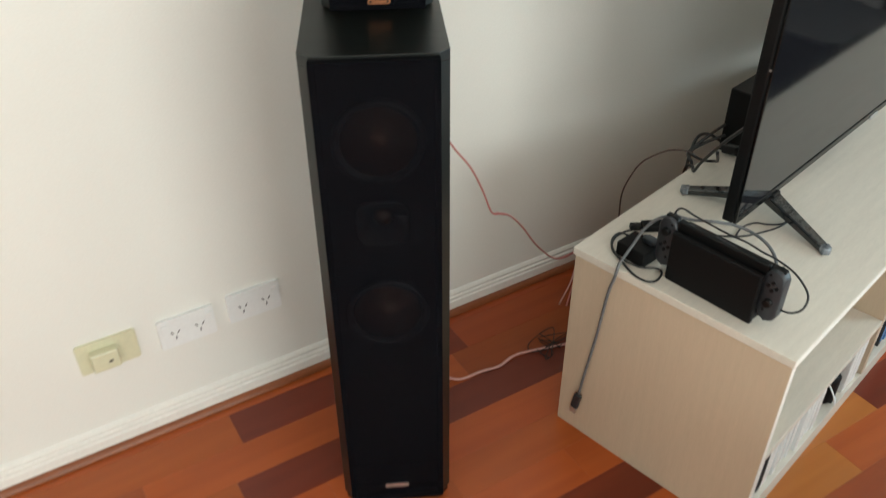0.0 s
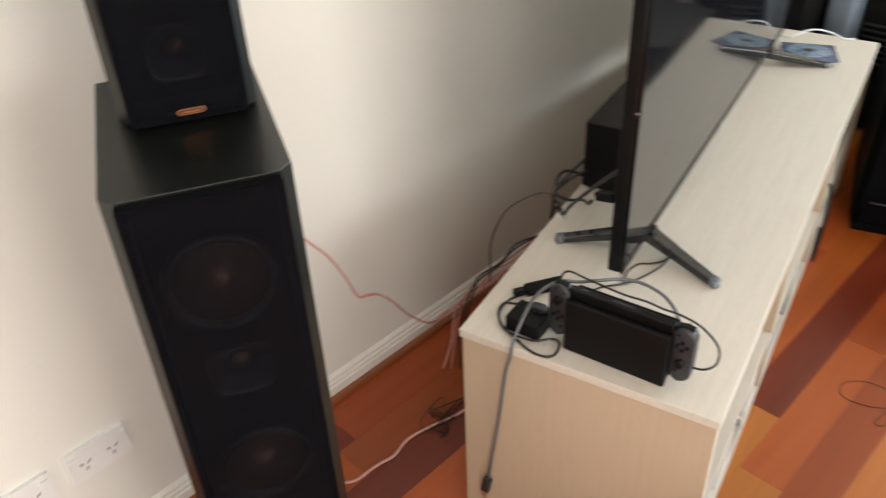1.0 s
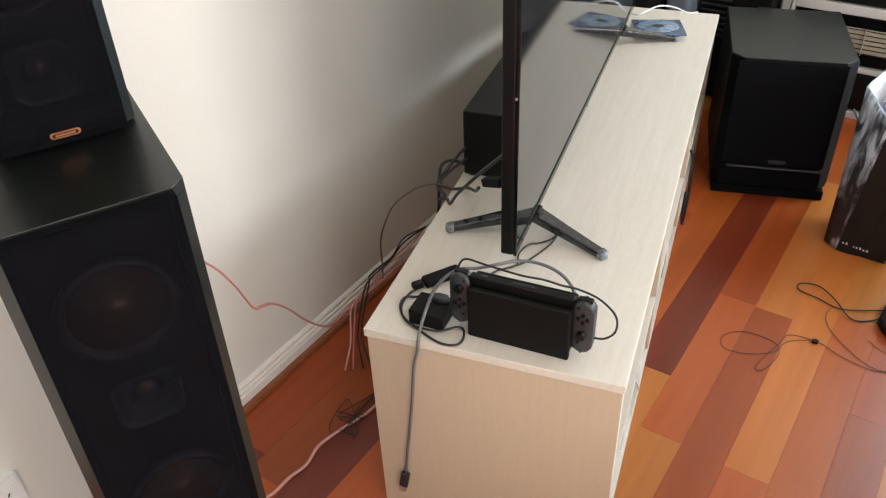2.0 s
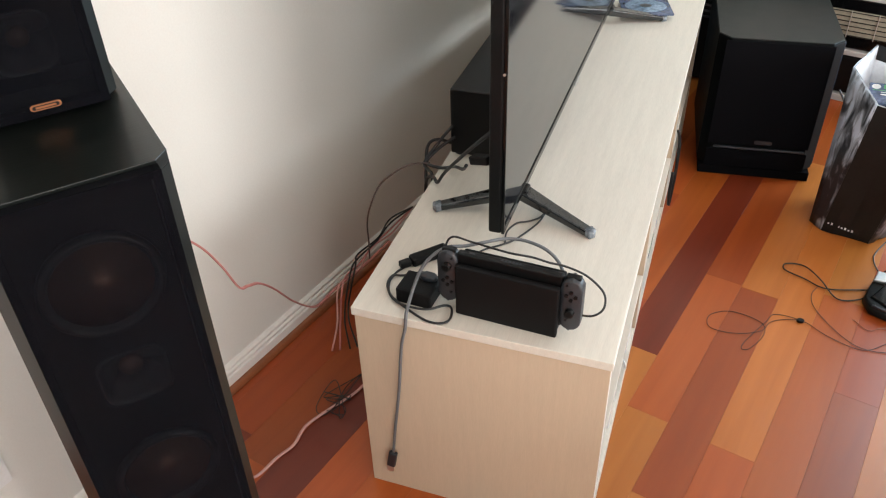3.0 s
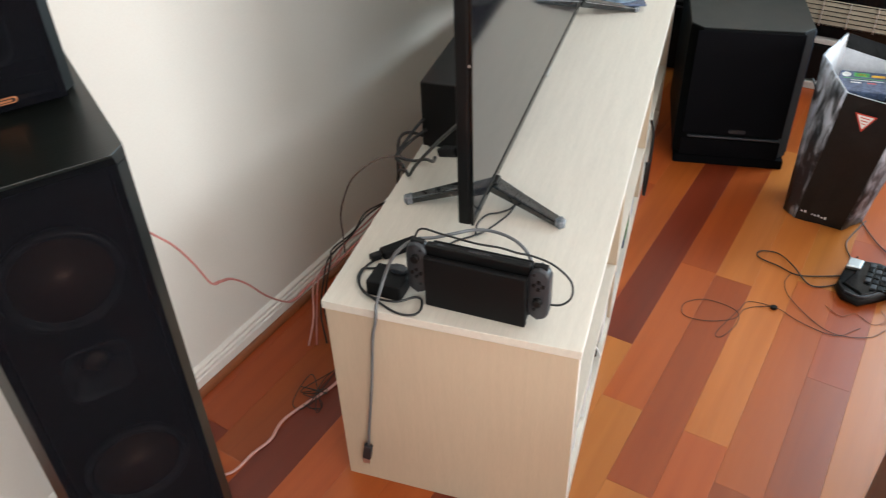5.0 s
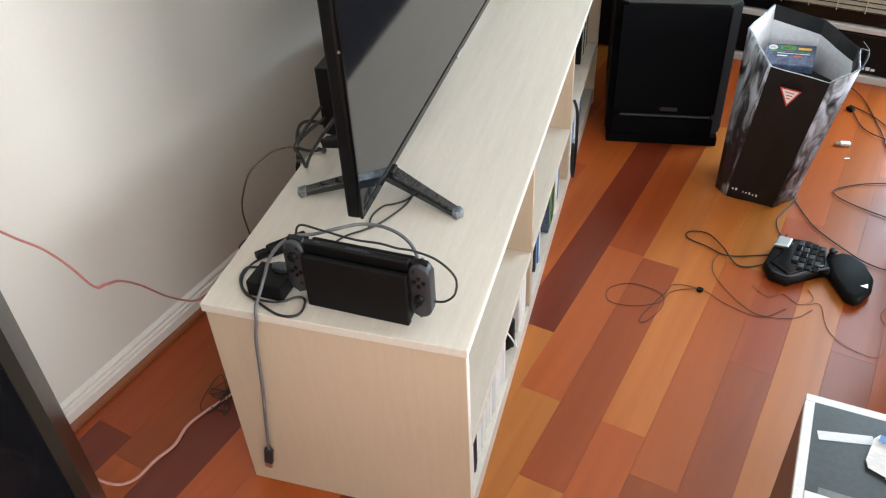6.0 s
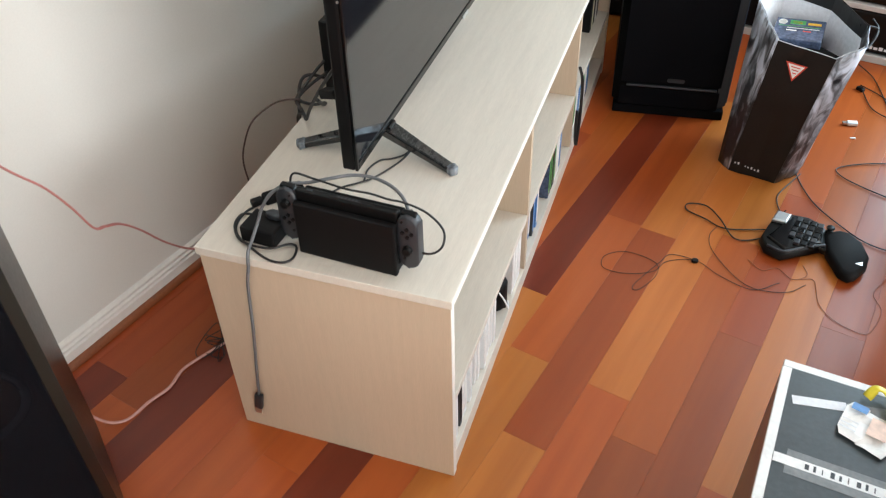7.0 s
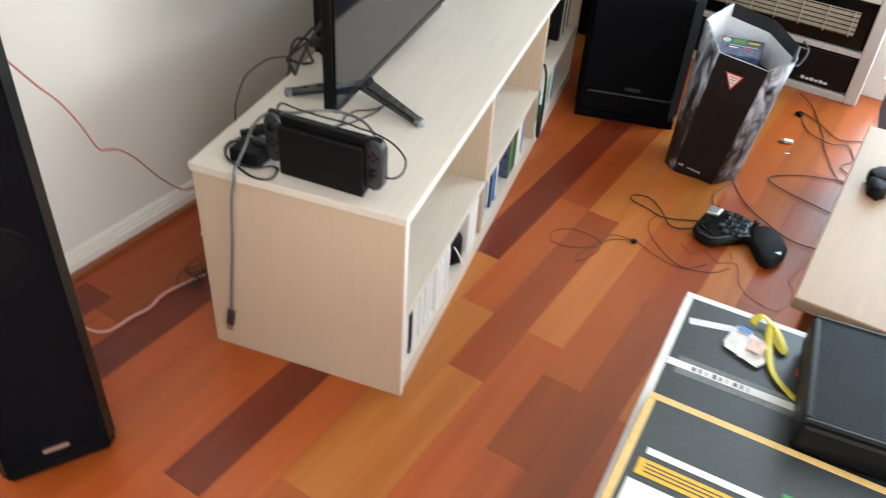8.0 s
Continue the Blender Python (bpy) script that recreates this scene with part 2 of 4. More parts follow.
def spin(profile, seg=32, axis="y", at=(0, 0, 0), bm=None):
    """Turned shape from (radius, height) pairs, the height measured along the axis."""
    bm = bm or bmesh.new()
    rings = []
    for r, h in profile:
        ring = []
        for i in range(seg):
            a = 2 * math.pi * i / seg
            c, s = max(r, 0.0002) * math.cos(a), max(r, 0.0002) * math.sin(a)
            v = (c, h, s) if axis == "y" else (c, s, h)
            ring.append(bm.verts.new(Vector(at) + Vector(v)))
        rings.append(ring)
    for a, b in zip(rings, rings[1:]):
        for i in range(seg):
            bm.faces.new((a[i], a[(i + 1) % seg], b[(i + 1) % seg], b[i]))
    bm.faces.new(rings[0]), bm.faces.new(rings[-1])
    return bm


def prism(outline, z0, z1, bevel=0.0, bm=None, scale_top=1.0):
    bm = bm or bmesh.new()
    cx, cy = sum(p[0] for p in outline) / len(outline), sum(p[1] for p in outline) / len(outline)
    lo = [bm.verts.new((x, y, z0)) for x, y in outline]
    hi = [bm.verts.new((cx + (x - cx) * scale_top, cy + (y - cy) * scale_top, z1)) for x, y in outline]
    n = len(outline)
    faces = [bm.faces.new(lo[::-1]), bm.faces.new(hi)] + [bm.faces.new((lo[i], lo[(i + 1) % n], hi[(i + 1) % n], hi[i])) for i in range(n)]
    if bevel:
        es = {e for f in faces[:2] for e in f.edges}
        bmesh.ops.bevel(bm, geom=list(es), offset=bevel, segments=2, profile=0.5, affect="EDGES")
    return bm


def round_rect(w, h, r, seg=5):
    pts = []
    for cx, cy, a0 in ((w / 2 - r, h / 2 - r, 0), (-w / 2 + r, h / 2 - r, 90), (-w / 2 + r, -h / 2 + r, 180), (w / 2 - r, -h / 2 + r, 270)):
        for i in range(seg + 1):
            a = radians(a0 + 90 * i / seg)
            pts.append((cx + r * math.cos(a), cy + r * math.sin(a)))
    return pts


def smooth_line(pts, steps=8):
    p = [Vector(q) for q in pts]
    p = [2 * p[0] - p[1]] + p + [2 * p[-1] - p[-2]]
    out = []
    for i in range(1, len(p) - 2):
        a, b, c, d = p[i - 1:i + 3]
        for s in range(steps):
            t = s / steps
            out.append(0.5 * (2 * b + (c - a) * t + (2 * a - 5 * b + 4 * c - d) * t * t + (3 * b - a - 3 * c + d) * t ** 3))
    return out + [p[-2]]


def tube(pts, r, seg=8, steps=8, bm=None, flat=1.0):
    bm = bm or bmesh.new()
    line = smooth_line(pts, steps)
    rings, up = [], Vector((0.13, 0.21, 0.97))
    for i, q in enumerate(line):
        d = (line[min(i + 1, len(line) - 1)] - line[max(i - 1, 0)]).normalized()
        s = d.cross(up)
        s = s.normalized() if s.length > 0.05 else d.orthogonal().normalized()
        u = s.cross(d).normalized()
        rings.append([bm.verts.new(q + r * (flat * math.cos(2 * math.pi * k / seg) * s + math.sin(2 * math.pi * k / seg) * u)) for k in range(seg)])
    for a, b in zip(rings, rings[1:]):
        for k in range(seg):
            bm.faces.new((a[k], a[(k + 1) % seg], b[(k + 1) % seg], b[k]))
    bm.faces.new(rings[0][::-1]), bm.faces.new(rings[-1])
    return bm


def sheet(rows, thick=0.0, bm=None):
    """A grid of points as a surface, given a thickness along its normals."""
    bm = bm or bmesh.new()
    vs = [[bm.verts.new(p) for p in row] for row in rows]
    fs = [bm.faces.new((a[i], a[i + 1], b[i + 1], b[i])) for a, b in zip(vs, vs[1:]) for i in range(len(a) - 1)]
    if thick:
        bmesh.ops.recalc_face_normals(bm, faces=fs)
        bmesh.ops.solidify(bm, geom=fs, thickness=thick)
    return bm


def cable(name, pts, r, material, label, category="cable", flat=1.0, m=None, steps=8):
    ob = part(name, tube(pts, r, 8, steps, flat=flat), material, smooth=True)
    if m is not None:
        ob.matrix_world = m
    return tagged(ob, label, category)


# ---- the room ----
WALL, FAR, EAST, SOUTH, TOP = -0.866, 2.16, 4.8, -2.3, 2.45


def structure(name, bm, material, label, category):
    return tagged(part(name, bm, material), label, category, kind="structure")


def wall_with_opening(axis, at, thick, a0, a1, o0, o1, z0, z1):
    """Four blocks butted round an opening; axis is the wall's own run."""
    bm = bmesh.new()
    for p0, p1, q0, q1 in ((a0, o0, 0, TOP), (o1, a1, 0, TOP), (o0, o1, 0, z0), (o0, o1, z1, TOP)):
        if p1 - p0 > 1e-4 and q1 - q0 > 1e-4:
            box(*((p0, p1, at, at + thick) if axis == "x" else (at, at + thick, p0, p1)), q0, q1, bm=bm)
    return bm


structure("wall_west", box(WALL - 0.12, WALL, SOUTH - 0.12, FAR + 0.12, 0, TOP), PAINT, "cream painted plaster wall, slightly uneven", "wall")
structure("wall_north", wall_with_opening("x", FAR, 0.12, WALL, EAST, 0.565, 1.635, 0.08, 2.1), PAINT, "cream painted wall behind the heater", "wall")
structure("wall_east", wall_with_opening("y", EAST, 0.12, SOUTH, FAR, -1.70, 1.30, 0.50, 2.0), PAINT, "cream painted wall with a wide window", "wall")
structure("wall_south", wall_with_opening("x", SOUTH - 0.12, 0.12, WALL, EAST, 1.6, 3.6, 0.8, 2.1), PAINT, "cream painted wall with a window", "wall")
structure("ceiling", box(WALL - 0.12, EAST + 0.12, SOUTH - 0.12, FAR + 0.12, TOP, TOP + 0.1), CEIL, "plain white ceiling", "ceiling")


def skirting():
    prof = [(0, 0), (0.016, 0), (0.016, 0.036), (0.012, 0.039), (0.013, 0.046), (0.008, 0.049), (0.009, 0.056), (0.004, 0.061), (0, 0.063)]
    bm = bmesh.new()
    a = [bm.verts.new((WALL + x, SOUTH, z + 0.001)) for x, z in prof]
    b = [bm.verts.new((WALL + x, FAR, z + 0.001)) for x, z in prof]
    for i in range(len(prof) - 1):
        bm.faces.new((a[i], b[i], b[i + 1], a[i + 1]))
    bm.faces.new(a), bm.faces.new(b[::-1])
    return bm


def quarter_bead():
    bm = bmesh.new()
    prof = [(0, 0)] + [(0.014 * math.cos(radians(t)), 0.014 * math.sin(radians(t))) for t in range(0, 91, 15)]
    a = [bm.verts.new((WALL + 0.016 + x, SOUTH, z + 0.001)) for x, z in prof]
    b = [bm.verts.new((WALL + 0.016 + x, FAR, z + 0.001)) for x, z in prof]
    n = len(prof)
    for i in range(n):
        bm.faces.new((a[i], b[i], b[(i + 1) % n], a[(i + 1) % n]))
    bm.faces.new(a), bm.faces.new(b[::-1])
    return bm


structure("baseboard", skirting(), SKIRT, "white gloss moulded timber skirting board", "skirting")
structure("trim", quarter_bead(), BEAD, "red-brown quarter-round timber bead along the floor", "trim")


def window_unit(name, m, wide, high, label):
    """Frame, mullion and two panes; local x along the wall, z up, y through it."""
    w = thing(name, m, label, "window", kind="structure")
    part("window_frame", box(-wide / 2, -wide / 2 + 0.05, -0.03, 0.03, 0, high, 0.004), WHITE, w)
    part("window_frame", box(wide / 2 - 0.05, wide / 2, -0.03, 0.03, 0, high, 0.004), WHITE, w)
    part("window_frame", box(-wide / 2 + 0.05, wide / 2 - 0.05, -0.03, 0.03, 0, 0.05, 0.004), WHITE, w)
    part("window_frame", box(-wide / 2 + 0.05, wide / 2 - 0.05, -0.03, 0.03, high - 0.05, high, 0.004), WHITE, w)
    part("mullion", box(-0.025, 0.025, -0.025, 0.025, 0.05, high - 0.05, 0.004), WHITE, w)
    for s in (-1, 1):
        x0, x1 = sorted((s * 0.025, s * (wide / 2 - 0.05)))
        part("pane", box(x0, x1, -0.003, 0.003, 0.05, high - 0.05), GLASS, w).visible_shadow = False
    return w


window_unit("window_1", pose(EAST + 0.08, -0.20, 0.50, 0, 0, 90), 3.0, 1.5, "wide white-framed window with clear panes")
window_unit("window_2", pose(1.10, FAR + 0.08, 0.08), 1.07, 2.02, "tall white-framed glass door beside the heater")
window_unit("window_3", pose(2.6, SOUTH - 0.07, 0.8), 2.0, 1.3, "white-framed window with clear panes")

# ---- media cabinet and what stands on it ----
CAB = pose(0, 0, 0, 0, 0, 13.5)
CH, CW, CL = 0.47, 0.44, 1.605


def media_cabinet():
    c = thing("media_cabinet", CAB, "long low pale maple laminate media cabinet with open shelves", "cabinet")
    t = 0.016
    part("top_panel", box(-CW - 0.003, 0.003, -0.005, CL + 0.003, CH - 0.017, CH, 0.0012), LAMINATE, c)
    # Same laminate as the top; the uprights carry their shade in the colour.
    part("end_panel", box(-CW, 0, 0, t, 0, CH - 0.0175, 0.001), LAM_END_SHADED, c)
    part("end_panel", box(-CW, 0, CL - t, CL, 0, CH - 0.0175, 0.001), LAM_END_SHADED, c)
    part("back_panel", box(-CW, -CW + 0.004, t, CL - t, 0.03, CH - 0.0175), LAM_END_SHADED, c)
    part("bottom_panel", box(-CW + 0.005, -0.001, t, CL - t, 0.036, 0.052, 0.001), LAMINATE, c)
    part("plinth", box(-0.018, -0.002, t, CL - t, 0, 0.0355, 0.001), LAMINATE, c)
    for y in (0.545, 1.066):
        part("divider", box(-CW + 0.005, -0.001, y, y + t, 0.0525, CH - 0.0175, 0.001), LAM_END_SHADED, c)
    for y0, y1 in ((t, 0.545), (0.545 + t, 1.066), (1.066 + t, CL - t)):
        part("shelf", box(-CW + 0.005, -0.001, y0, y1, 0.198, 0.214, 0.001), LAMINATE, c)
    for y0, y1, z0, z1 in ((-0.0045, CL + 0.0025, CH - 0.0165, CH - 0.0005),):
        part("edge_band", box(0.003, 0.0037, y0, y1, z0, z1), EDGE, c)
    for y in (0.0, CL - t):
        part("edge_band", box(0.0, 0.0007, y + 0.0005, y + t - 0.0005, 0.001, CH - 0.018), EDGE, c)
    return c


media_cabinet()


def standing_case(y, thick, tall, deep, body, spine, label, x=-0.006, z=0.0525, lean=0.0):
    k = thing("game_case", CAB @ pose(x, y, z, lean, 0, 0), label, "case", "cases on the lower shelf")
    part("shell", box(-deep, 0, 0, thick, 0, tall, 0.0015), body, k)
    part("spine_print", box(0, 0.0006, 0.0015, thick - 0.0015, tall * 0.12, tall * 0.9), spine, k)
    return k


rng = random.Random(4)
y = 0.03
for i in range(19):
    th = rng.choice((0.0135, 0.0135, 0.015))
    body, spine = (GREY, MATT) if i in (3, 8) else (WHITE, PAPER)
    standing_case(y, th, rng.choice((0.128, 0.128, 0.124)), 0.12, body, spine, "dark game case standing on the lower shelf" if i in (3, 8) else "white plastic game case standing on the lower shelf", x=-0.006 - rng.random() * 0.02)
    y += th + 0.0015
y = 0.456
for i, (th, tall) in enumerate(((0.018, 0.13), (0.022, 0.135), (0.028, 0.14))):
    standing_case(y, th, tall, 0.16, WHITE, PAPER, "white folder standing beside the cabinet's divider", x=-0.008)
    y += th + 0.002
y = 0.579
for i in range(9):
    body, spine = ((WHITE, BLUE), (BLUE, PAPER), (GREY, BLUE))[i % 3]
    standing_case(y, 0.015, 0.13, 0.12, body, spine, "blue and white game case on the lower shelf", x=-0.01 - rng.random() * 0.012)
    y += 0.017
y = 0.82
for i in range(7):
    body, spine = ((ART, GREEN), (ART, GREEN), (MATT, GREY), (ART, GREEN), (WHITE, PAPER), (WHITE, PAPER), (WHITE, BLUE))[i]
    standing_case(y, 0.016 + 0.003 * (i > 3), 0.135, 0.13, body, spine, "green-trimmed dark game case on the lower shelf" if i < 4 else "white game case on the lower shelf", x=-0.008)
    y += 0.020
y = 1.107
for i in range(8):
    body, spine = ((ART, PAPER), (WHITE, GREEN), (WHITE, PAPER), (ART, BLUE))[i % 4]
    standing_case(y, 0.03, 0.135, 0.13, body, spine, "tall coloured case on the lower far shelf", x=-0.012)
    y += 0.033


def shelf_box(name, x0, x1, y0, y1, z, tall, body, label, category):
    k = thing(name, CAB @ pose(0, 0, z), label, category)
    part("body", box(x0, x1, y0, y1, 0, tall, 0.006), body, k)
    part("front_panel", box(x1, x1 + 0.002, y0 + 0.01, y1 - 0.01, 0.008, tall - 0.008), GLOSS, k)
    return k


shelf_box("set_top_box", -0.36, -0.15, 0.88, 1.045, 0.2145, 0.045, BLACK, "small black set-top box on the middle shelf", "electronics")
shelf_box("disc_player", -0.36, -0.05, 1.117, 1.394, 0.2145, 0.075, MATT, "black disc player on the upper far shelf", "electronics")
for i in range(5):
    k = thing("book", CAB @ pose(-0.03, 1.43 + i * 0.028, 0.2145), ("worn black", "cream", "dark", "white", "grey")[i] + " paperback standing on the upper far shelf", "book", "books on the far shelf")
    part("cover", box(-0.13, 0, 0, 0.024, 0, 0.19 - 0.01 * (i % 3), 0.002), (MATT, CREAM, MATT, PAPER, GREY)[i], k)
    part("page_block", box(-0.128, -0.004, 0.003, 0.021, 0.19 - 0.01 * (i % 3), 0.1912 - 0.01 * (i % 3)), PAPER, k)

# dark bundle with a white lead in the first lower bay
k = thing("headphone_pouch", CAB @ pose(-0.05, 0.415, 0.0525), "soft black pouch with a white lead on the lower shelf", "pouch")
part("pouch", prism(round_rect(0.08, 0.06, 0.025), 0, 0.075, 0.012), MATT, k, smooth=True)
part("lead", tube([(0.02, -0.02, 0.07), (0.045, -0.03, 0.045), (0.05, -0.02, 0.015), (0.04, 0.015, 0.004)], 0.002, 6), WHITE, k, smooth=True)

# strap hanging over the second divider
cable("hanging_strap", [(0.006, 1.0666, 0.30), (0.014, 1.076, 0.26), (0.016, 1.084, 0.18), (0.014, 1.092, 0.09), (0.012, 1.088, 0.05), (0.009, 1.076, 0.09), (0.010, 1.0666, 0.17)], 0.0034, CABLE, "black webbing strap hanging down the cabinet front", "strap", flat=1.4, m=CAB)

# ---- television ----


def blade(a, b, w0, w1, h0, h1):
    """A straight tapering bar from a to b with rounded edges."""
    bm = bmesh.new()
    d = (b - a).normalized()
    side = d.cross(Vector((0, 0, 1))).normalized()
    up = side.cross(d).normalized()
    ends = [[bm.verts.new(p + side * sx * w / 2 + up * sz * h / 2) for sx, sz in ((-1, -1), (1, -1), (1, 1), (-1, 1))] for p, w, h in ((a, w0, h0), (a.lerp(b, 0.5), (w0 + w1) * 0.47, (h0 + h1) * 0.5), (b, w1, h1))]
    for p, q in zip(ends, ends[1:]):
        for i in range(4):
            bm.faces.new((p[i], p[(i + 1) % 4], q[(i + 1) % 4], q[i]))
    bm.faces.new(ends[0][::-1]), bm.faces.new(ends[-1])
    bmesh.ops.bevel(bm, geom=list(bm.edges), offset=0.0035, segments=2, profile=0.5, affect="EDGES")
    return bm


def television():
    tv = thing("television", CAB @ pose(-0.238, 0.210, 0.515), "large flat black television on two splayed feet", "television")
    wide, high = 1.266, 0.726
    part("back_shell", box(-0.026, -0.002, 0, wide, 0, high, 0.004), BLACK, tv)
    part("rear_housing", box(-0.056, -0.0262, 0.42, wide - 0.42, 0.06, 0.36, 0.008), MATT, tv)
    part("screen", box(-0.002, 0.0012, 0.007, wide - 0.007, 0.014, high - 0.007), SCREEN, tv)
    for y0, y1, z0, z1 in ((0, 0.007, 0, high), (wide - 0.007, wide, 0, high), (0.007, wide - 0.007, 0, 0.014), (0.007, wide - 0.007, high - 0.007, high)):
        part("bezel", box(-0.002, 0.0035, y0, y1, z0, z1, 0.001), GLOSS, tv)
    part("sensor", box(0.0036, 0.006, wide / 2 - 0.02, wide / 2 + 0.02, -0.004, 0.006, 0.001), STEEL, tv, "small silver badge under the screen")
    part("side_stud", cyl(-0.001, -0.0008, 0.310, 0.0022, 0.0016, axis="y", seg=12), STEEL, tv, "tiny pale stud on the edge")
    for y, s2 in ((0.101, 1), (wide - 0.101, -1)):
        part("foot_block", box(-0.03, 0.010, y + s2 * 0.055 - 0.016, y + s2 * 0.055 + 0.016, -0.016, 0.004, 0.004), GLOSS, tv)
        for s in (-1, 1):
            root, end = Vector((-0.010 + s * 0.004, y + s2 * 0.058, -0.010)), Vector((-0.009 + s * 0.152, y + s2 * 0.001, -0.0385))
            part("foot_leg", blade(root, end, 0.034, 0.020, 0.020, 0.013), WRAP, tv, "black leg still wrapped in clear film")
            tip = part("film_tip", prism(round_rect(0.020, 0.022, 0.008), -0.0445, -0.030, 0.004), FILM, tv, "crumpled clear film on the leg's tip", True)
            tip.location = (-0.008 + s * 0.150, y + s2 * 0.001, 0)
    return tv


television()

# ---- amplifier behind the television ----
amp = thing("amplifier", CAB @ pose(-0.436, 0.511, CH), "black metal-cased amplifier behind the television", "amplifier")
part("case", box(0, 0.132, 0, 0.36, 0.008, 0.158, 0.003), BLACK, amp)
for x, yy in ((0.015, 0.02), (0.117, 0.02), (0.015, 0.34), (0.117, 0.34)):
    part("foot", cyl(x, yy, 0.004, 0.011, 0.008), RUBBER, amp)

# ---- game console in its dock ----


def console():
    d = thing("game_console", CAB @ pose(-0.268, 0.033, CH, 0, 0, -3.2), "handheld game console standing in its black dock", "game console")
    part("dock_front", box(0, 0.173, 0, 0.012, 0, 0.101, 0.003), MATT, d)
    part("dock_back", box(0, 0.173, 0.030, 0.050, 0, 0.104, 0.004), MATT, d)
    part("dock_base", box(0.003, 0.170, 0.012, 0.030, 0, 0.014, 0.001), MATT, d)
    scr = part("tablet", box(-0.001, 0.174, 0.0145, 0.0275, 0.0145, 0.1175, 0.003), BLACK, d)
    part("vent_strip", box(0.07, 0.11, 0.0185, 0.0235, 0.1175, 0.1180), SLOT, scr)
    for i in range(6):
        part("vent_slot", box(0.072 + i * 0.006, 0.0755 + i * 0.006, 0.0188, 0.0232, 0.1181, 0.1184), GREY, scr)
    part("power_button", box(0.018, 0.028, 0.019, 0.023, 0.1175, 0.1186, 0.0004), GREY, scr)
    for side in (-1, 1):
        x0 = -0.0325 if side < 0 else 0.174
        outline = round_rect(0.034, 0.102, 0.0165, 6)
        bm = prism(outline, -0.011, 0.011, 0.004)
        c = part("controller", bm, GREY, d, "dark grey detachable controller", True)
        c.matrix_local = pose(x0 + 0.016, 0.021, 0.0665, 90, 0, 0)
        stick_y, btn_y = (0.024, -0.008) if side < 0 else (-0.012, 0.020)
        part("thumb_stick", spin([(0.008, 0.011), (0.0075, 0.0135), (0.0045, 0.014), (0.0045, 0.017), (0.0075, 0.0175), (0.0072, 0.0195), (0.004, 0.0188)], 20, "z", (0, stick_y, 0)), BLACK, c, smooth=True)
        for bx, by in ((0, 0.0075), (0, -0.0075), (0.0075, 0), (-0.0075, 0)):
            part("button", cyl(bx, btn_y + by, 0.0118, 0.0033, 0.002, seg=14), BLACK, c)
        part("small_button", cyl(side * -0.008, 0.040, 0.0115, 0.0022, 0.0016, seg=12), BLACK, c)
        part("small_button", cyl(side * -0.006, -0.030, 0.0115, 0.0024, 0.0016, seg=12), BLACK, c)
        part("shoulder_button", box(-0.012, 0.012, 0.046, 0.0525, -0.007, 0.004, 0.002), BLACK, c)
    return d


console()
ad = thing("power_adapter", CAB @ pose(-0.374, 0.032, CH, 0, 0, -4), "black plastic power adapter with its cord coiled round it", "adapter")
part("body", box(0, 0.064, 0, 0.054, 0, 0.030, 0.003), MATT, ad)
part("prong_cover", prism(round_rect(0.030, 0.016, 0.007), 0.0302, 0.040, 0.003), GREY, ad, smooth=True).matrix_local = pose(0.044, 0.042, 0)
part("strain_relief", tube([(0.061, 0.040, 0.014), (0.072, 0.046, 0.014), (0.082, 0.052, 0.012)], 0.005, 8), MATT, ad, smooth=True)
pk = thing("cable_join", CAB @ pose(-0.376, 0.124, CH, 0, 0, 48), "black inline plug lying behind the adapter", "plug")
part("body", box(0, 0.075, 0, 0.024, 0, 0.017, 0.005), MATT, pk)
part("collar", box(-0.022, -0.0005, 0.005, 0.019, 0.002, 0.015, 0.003), BLACK, pk)

# leads on the cabinet top
Z = CH + 0.003
cable("adapter_cord", [(-0.393, 0.118, Z), (-0.401, 0.100, Z), (-0.402, 0.070, Z), (-0.387, 0.041, Z), (-0.348, 0.017, Z), (-0.308, -0.001, Z), (-0.281, 0.000, Z), (-0.271, 0.015, Z), (-0.277, 0.040, Z), (-0.290, 0.040, Z + 0.003), (-0.318, 0.020, Z + 0.004), (-0.369, 0.024, Z + 0.004), (-0.399, 0.056, Z + 0.004), (-0.403, 0.087, Z + 0.003), (-0.385, 0.098, Z), (-0.350, 0.112, Z + 0.004), (-0.315, 0.100, Z + 0.006)], 0.0021, CABLE, "thin black cord coiled round the power adapter", m=CAB)
cable("dock_cord", [(-0.318, 0.130, Z + 0.02), (-0.308, 0.105, Z + 0.075), (-0.290, 0.092, Z + 0.110), (-0.255, 0.090, Z + 0.108), (-0.190, 0.068, Z + 0.118), (-0.150, 0.070, Z + 0.116), (-0.122, 0.072, Z + 0.110), (-0.098, 0.079, Z + 0.103), (-0.063, 0.081, Z + 0.090), (-0.033, 0.070, Z + 0.072), (-0.028, 0.052, Z + 0.056), (-0.042, 0.047, Z + 0.041), (-0.062, 0.048, Z + 0.036), (-0.085, 0.052, Z + 0.034)], 0.0019, CABLE, "thin black cord looping over the dock", m=CAB)
for pts in ([(-0.300, 0.150, Z), (-0.275, 0.205, Z), (-0.247, 0.232, Z), (-0.227, 0.254, Z), (-0.209, 0.290, Z), (-0.196, 0.325, Z), (-0.190, 0.37, Z)],
            [(-0.240, 0.240, Z), (-0.246, 0.275, Z), (-0.236, 0.307, Z), (-0.217, 0.319, Z), (-0.199, 0.337, Z), (-0.192, 0.36, Z)]):
    cable("rear_cord", pts, 0.0018, CABLE, "thin black cord running under the television", m=CAB)
hd = thing("video_cable", CAB, "grey video cable hanging over the cabinet's end with its bare plug", "cable")
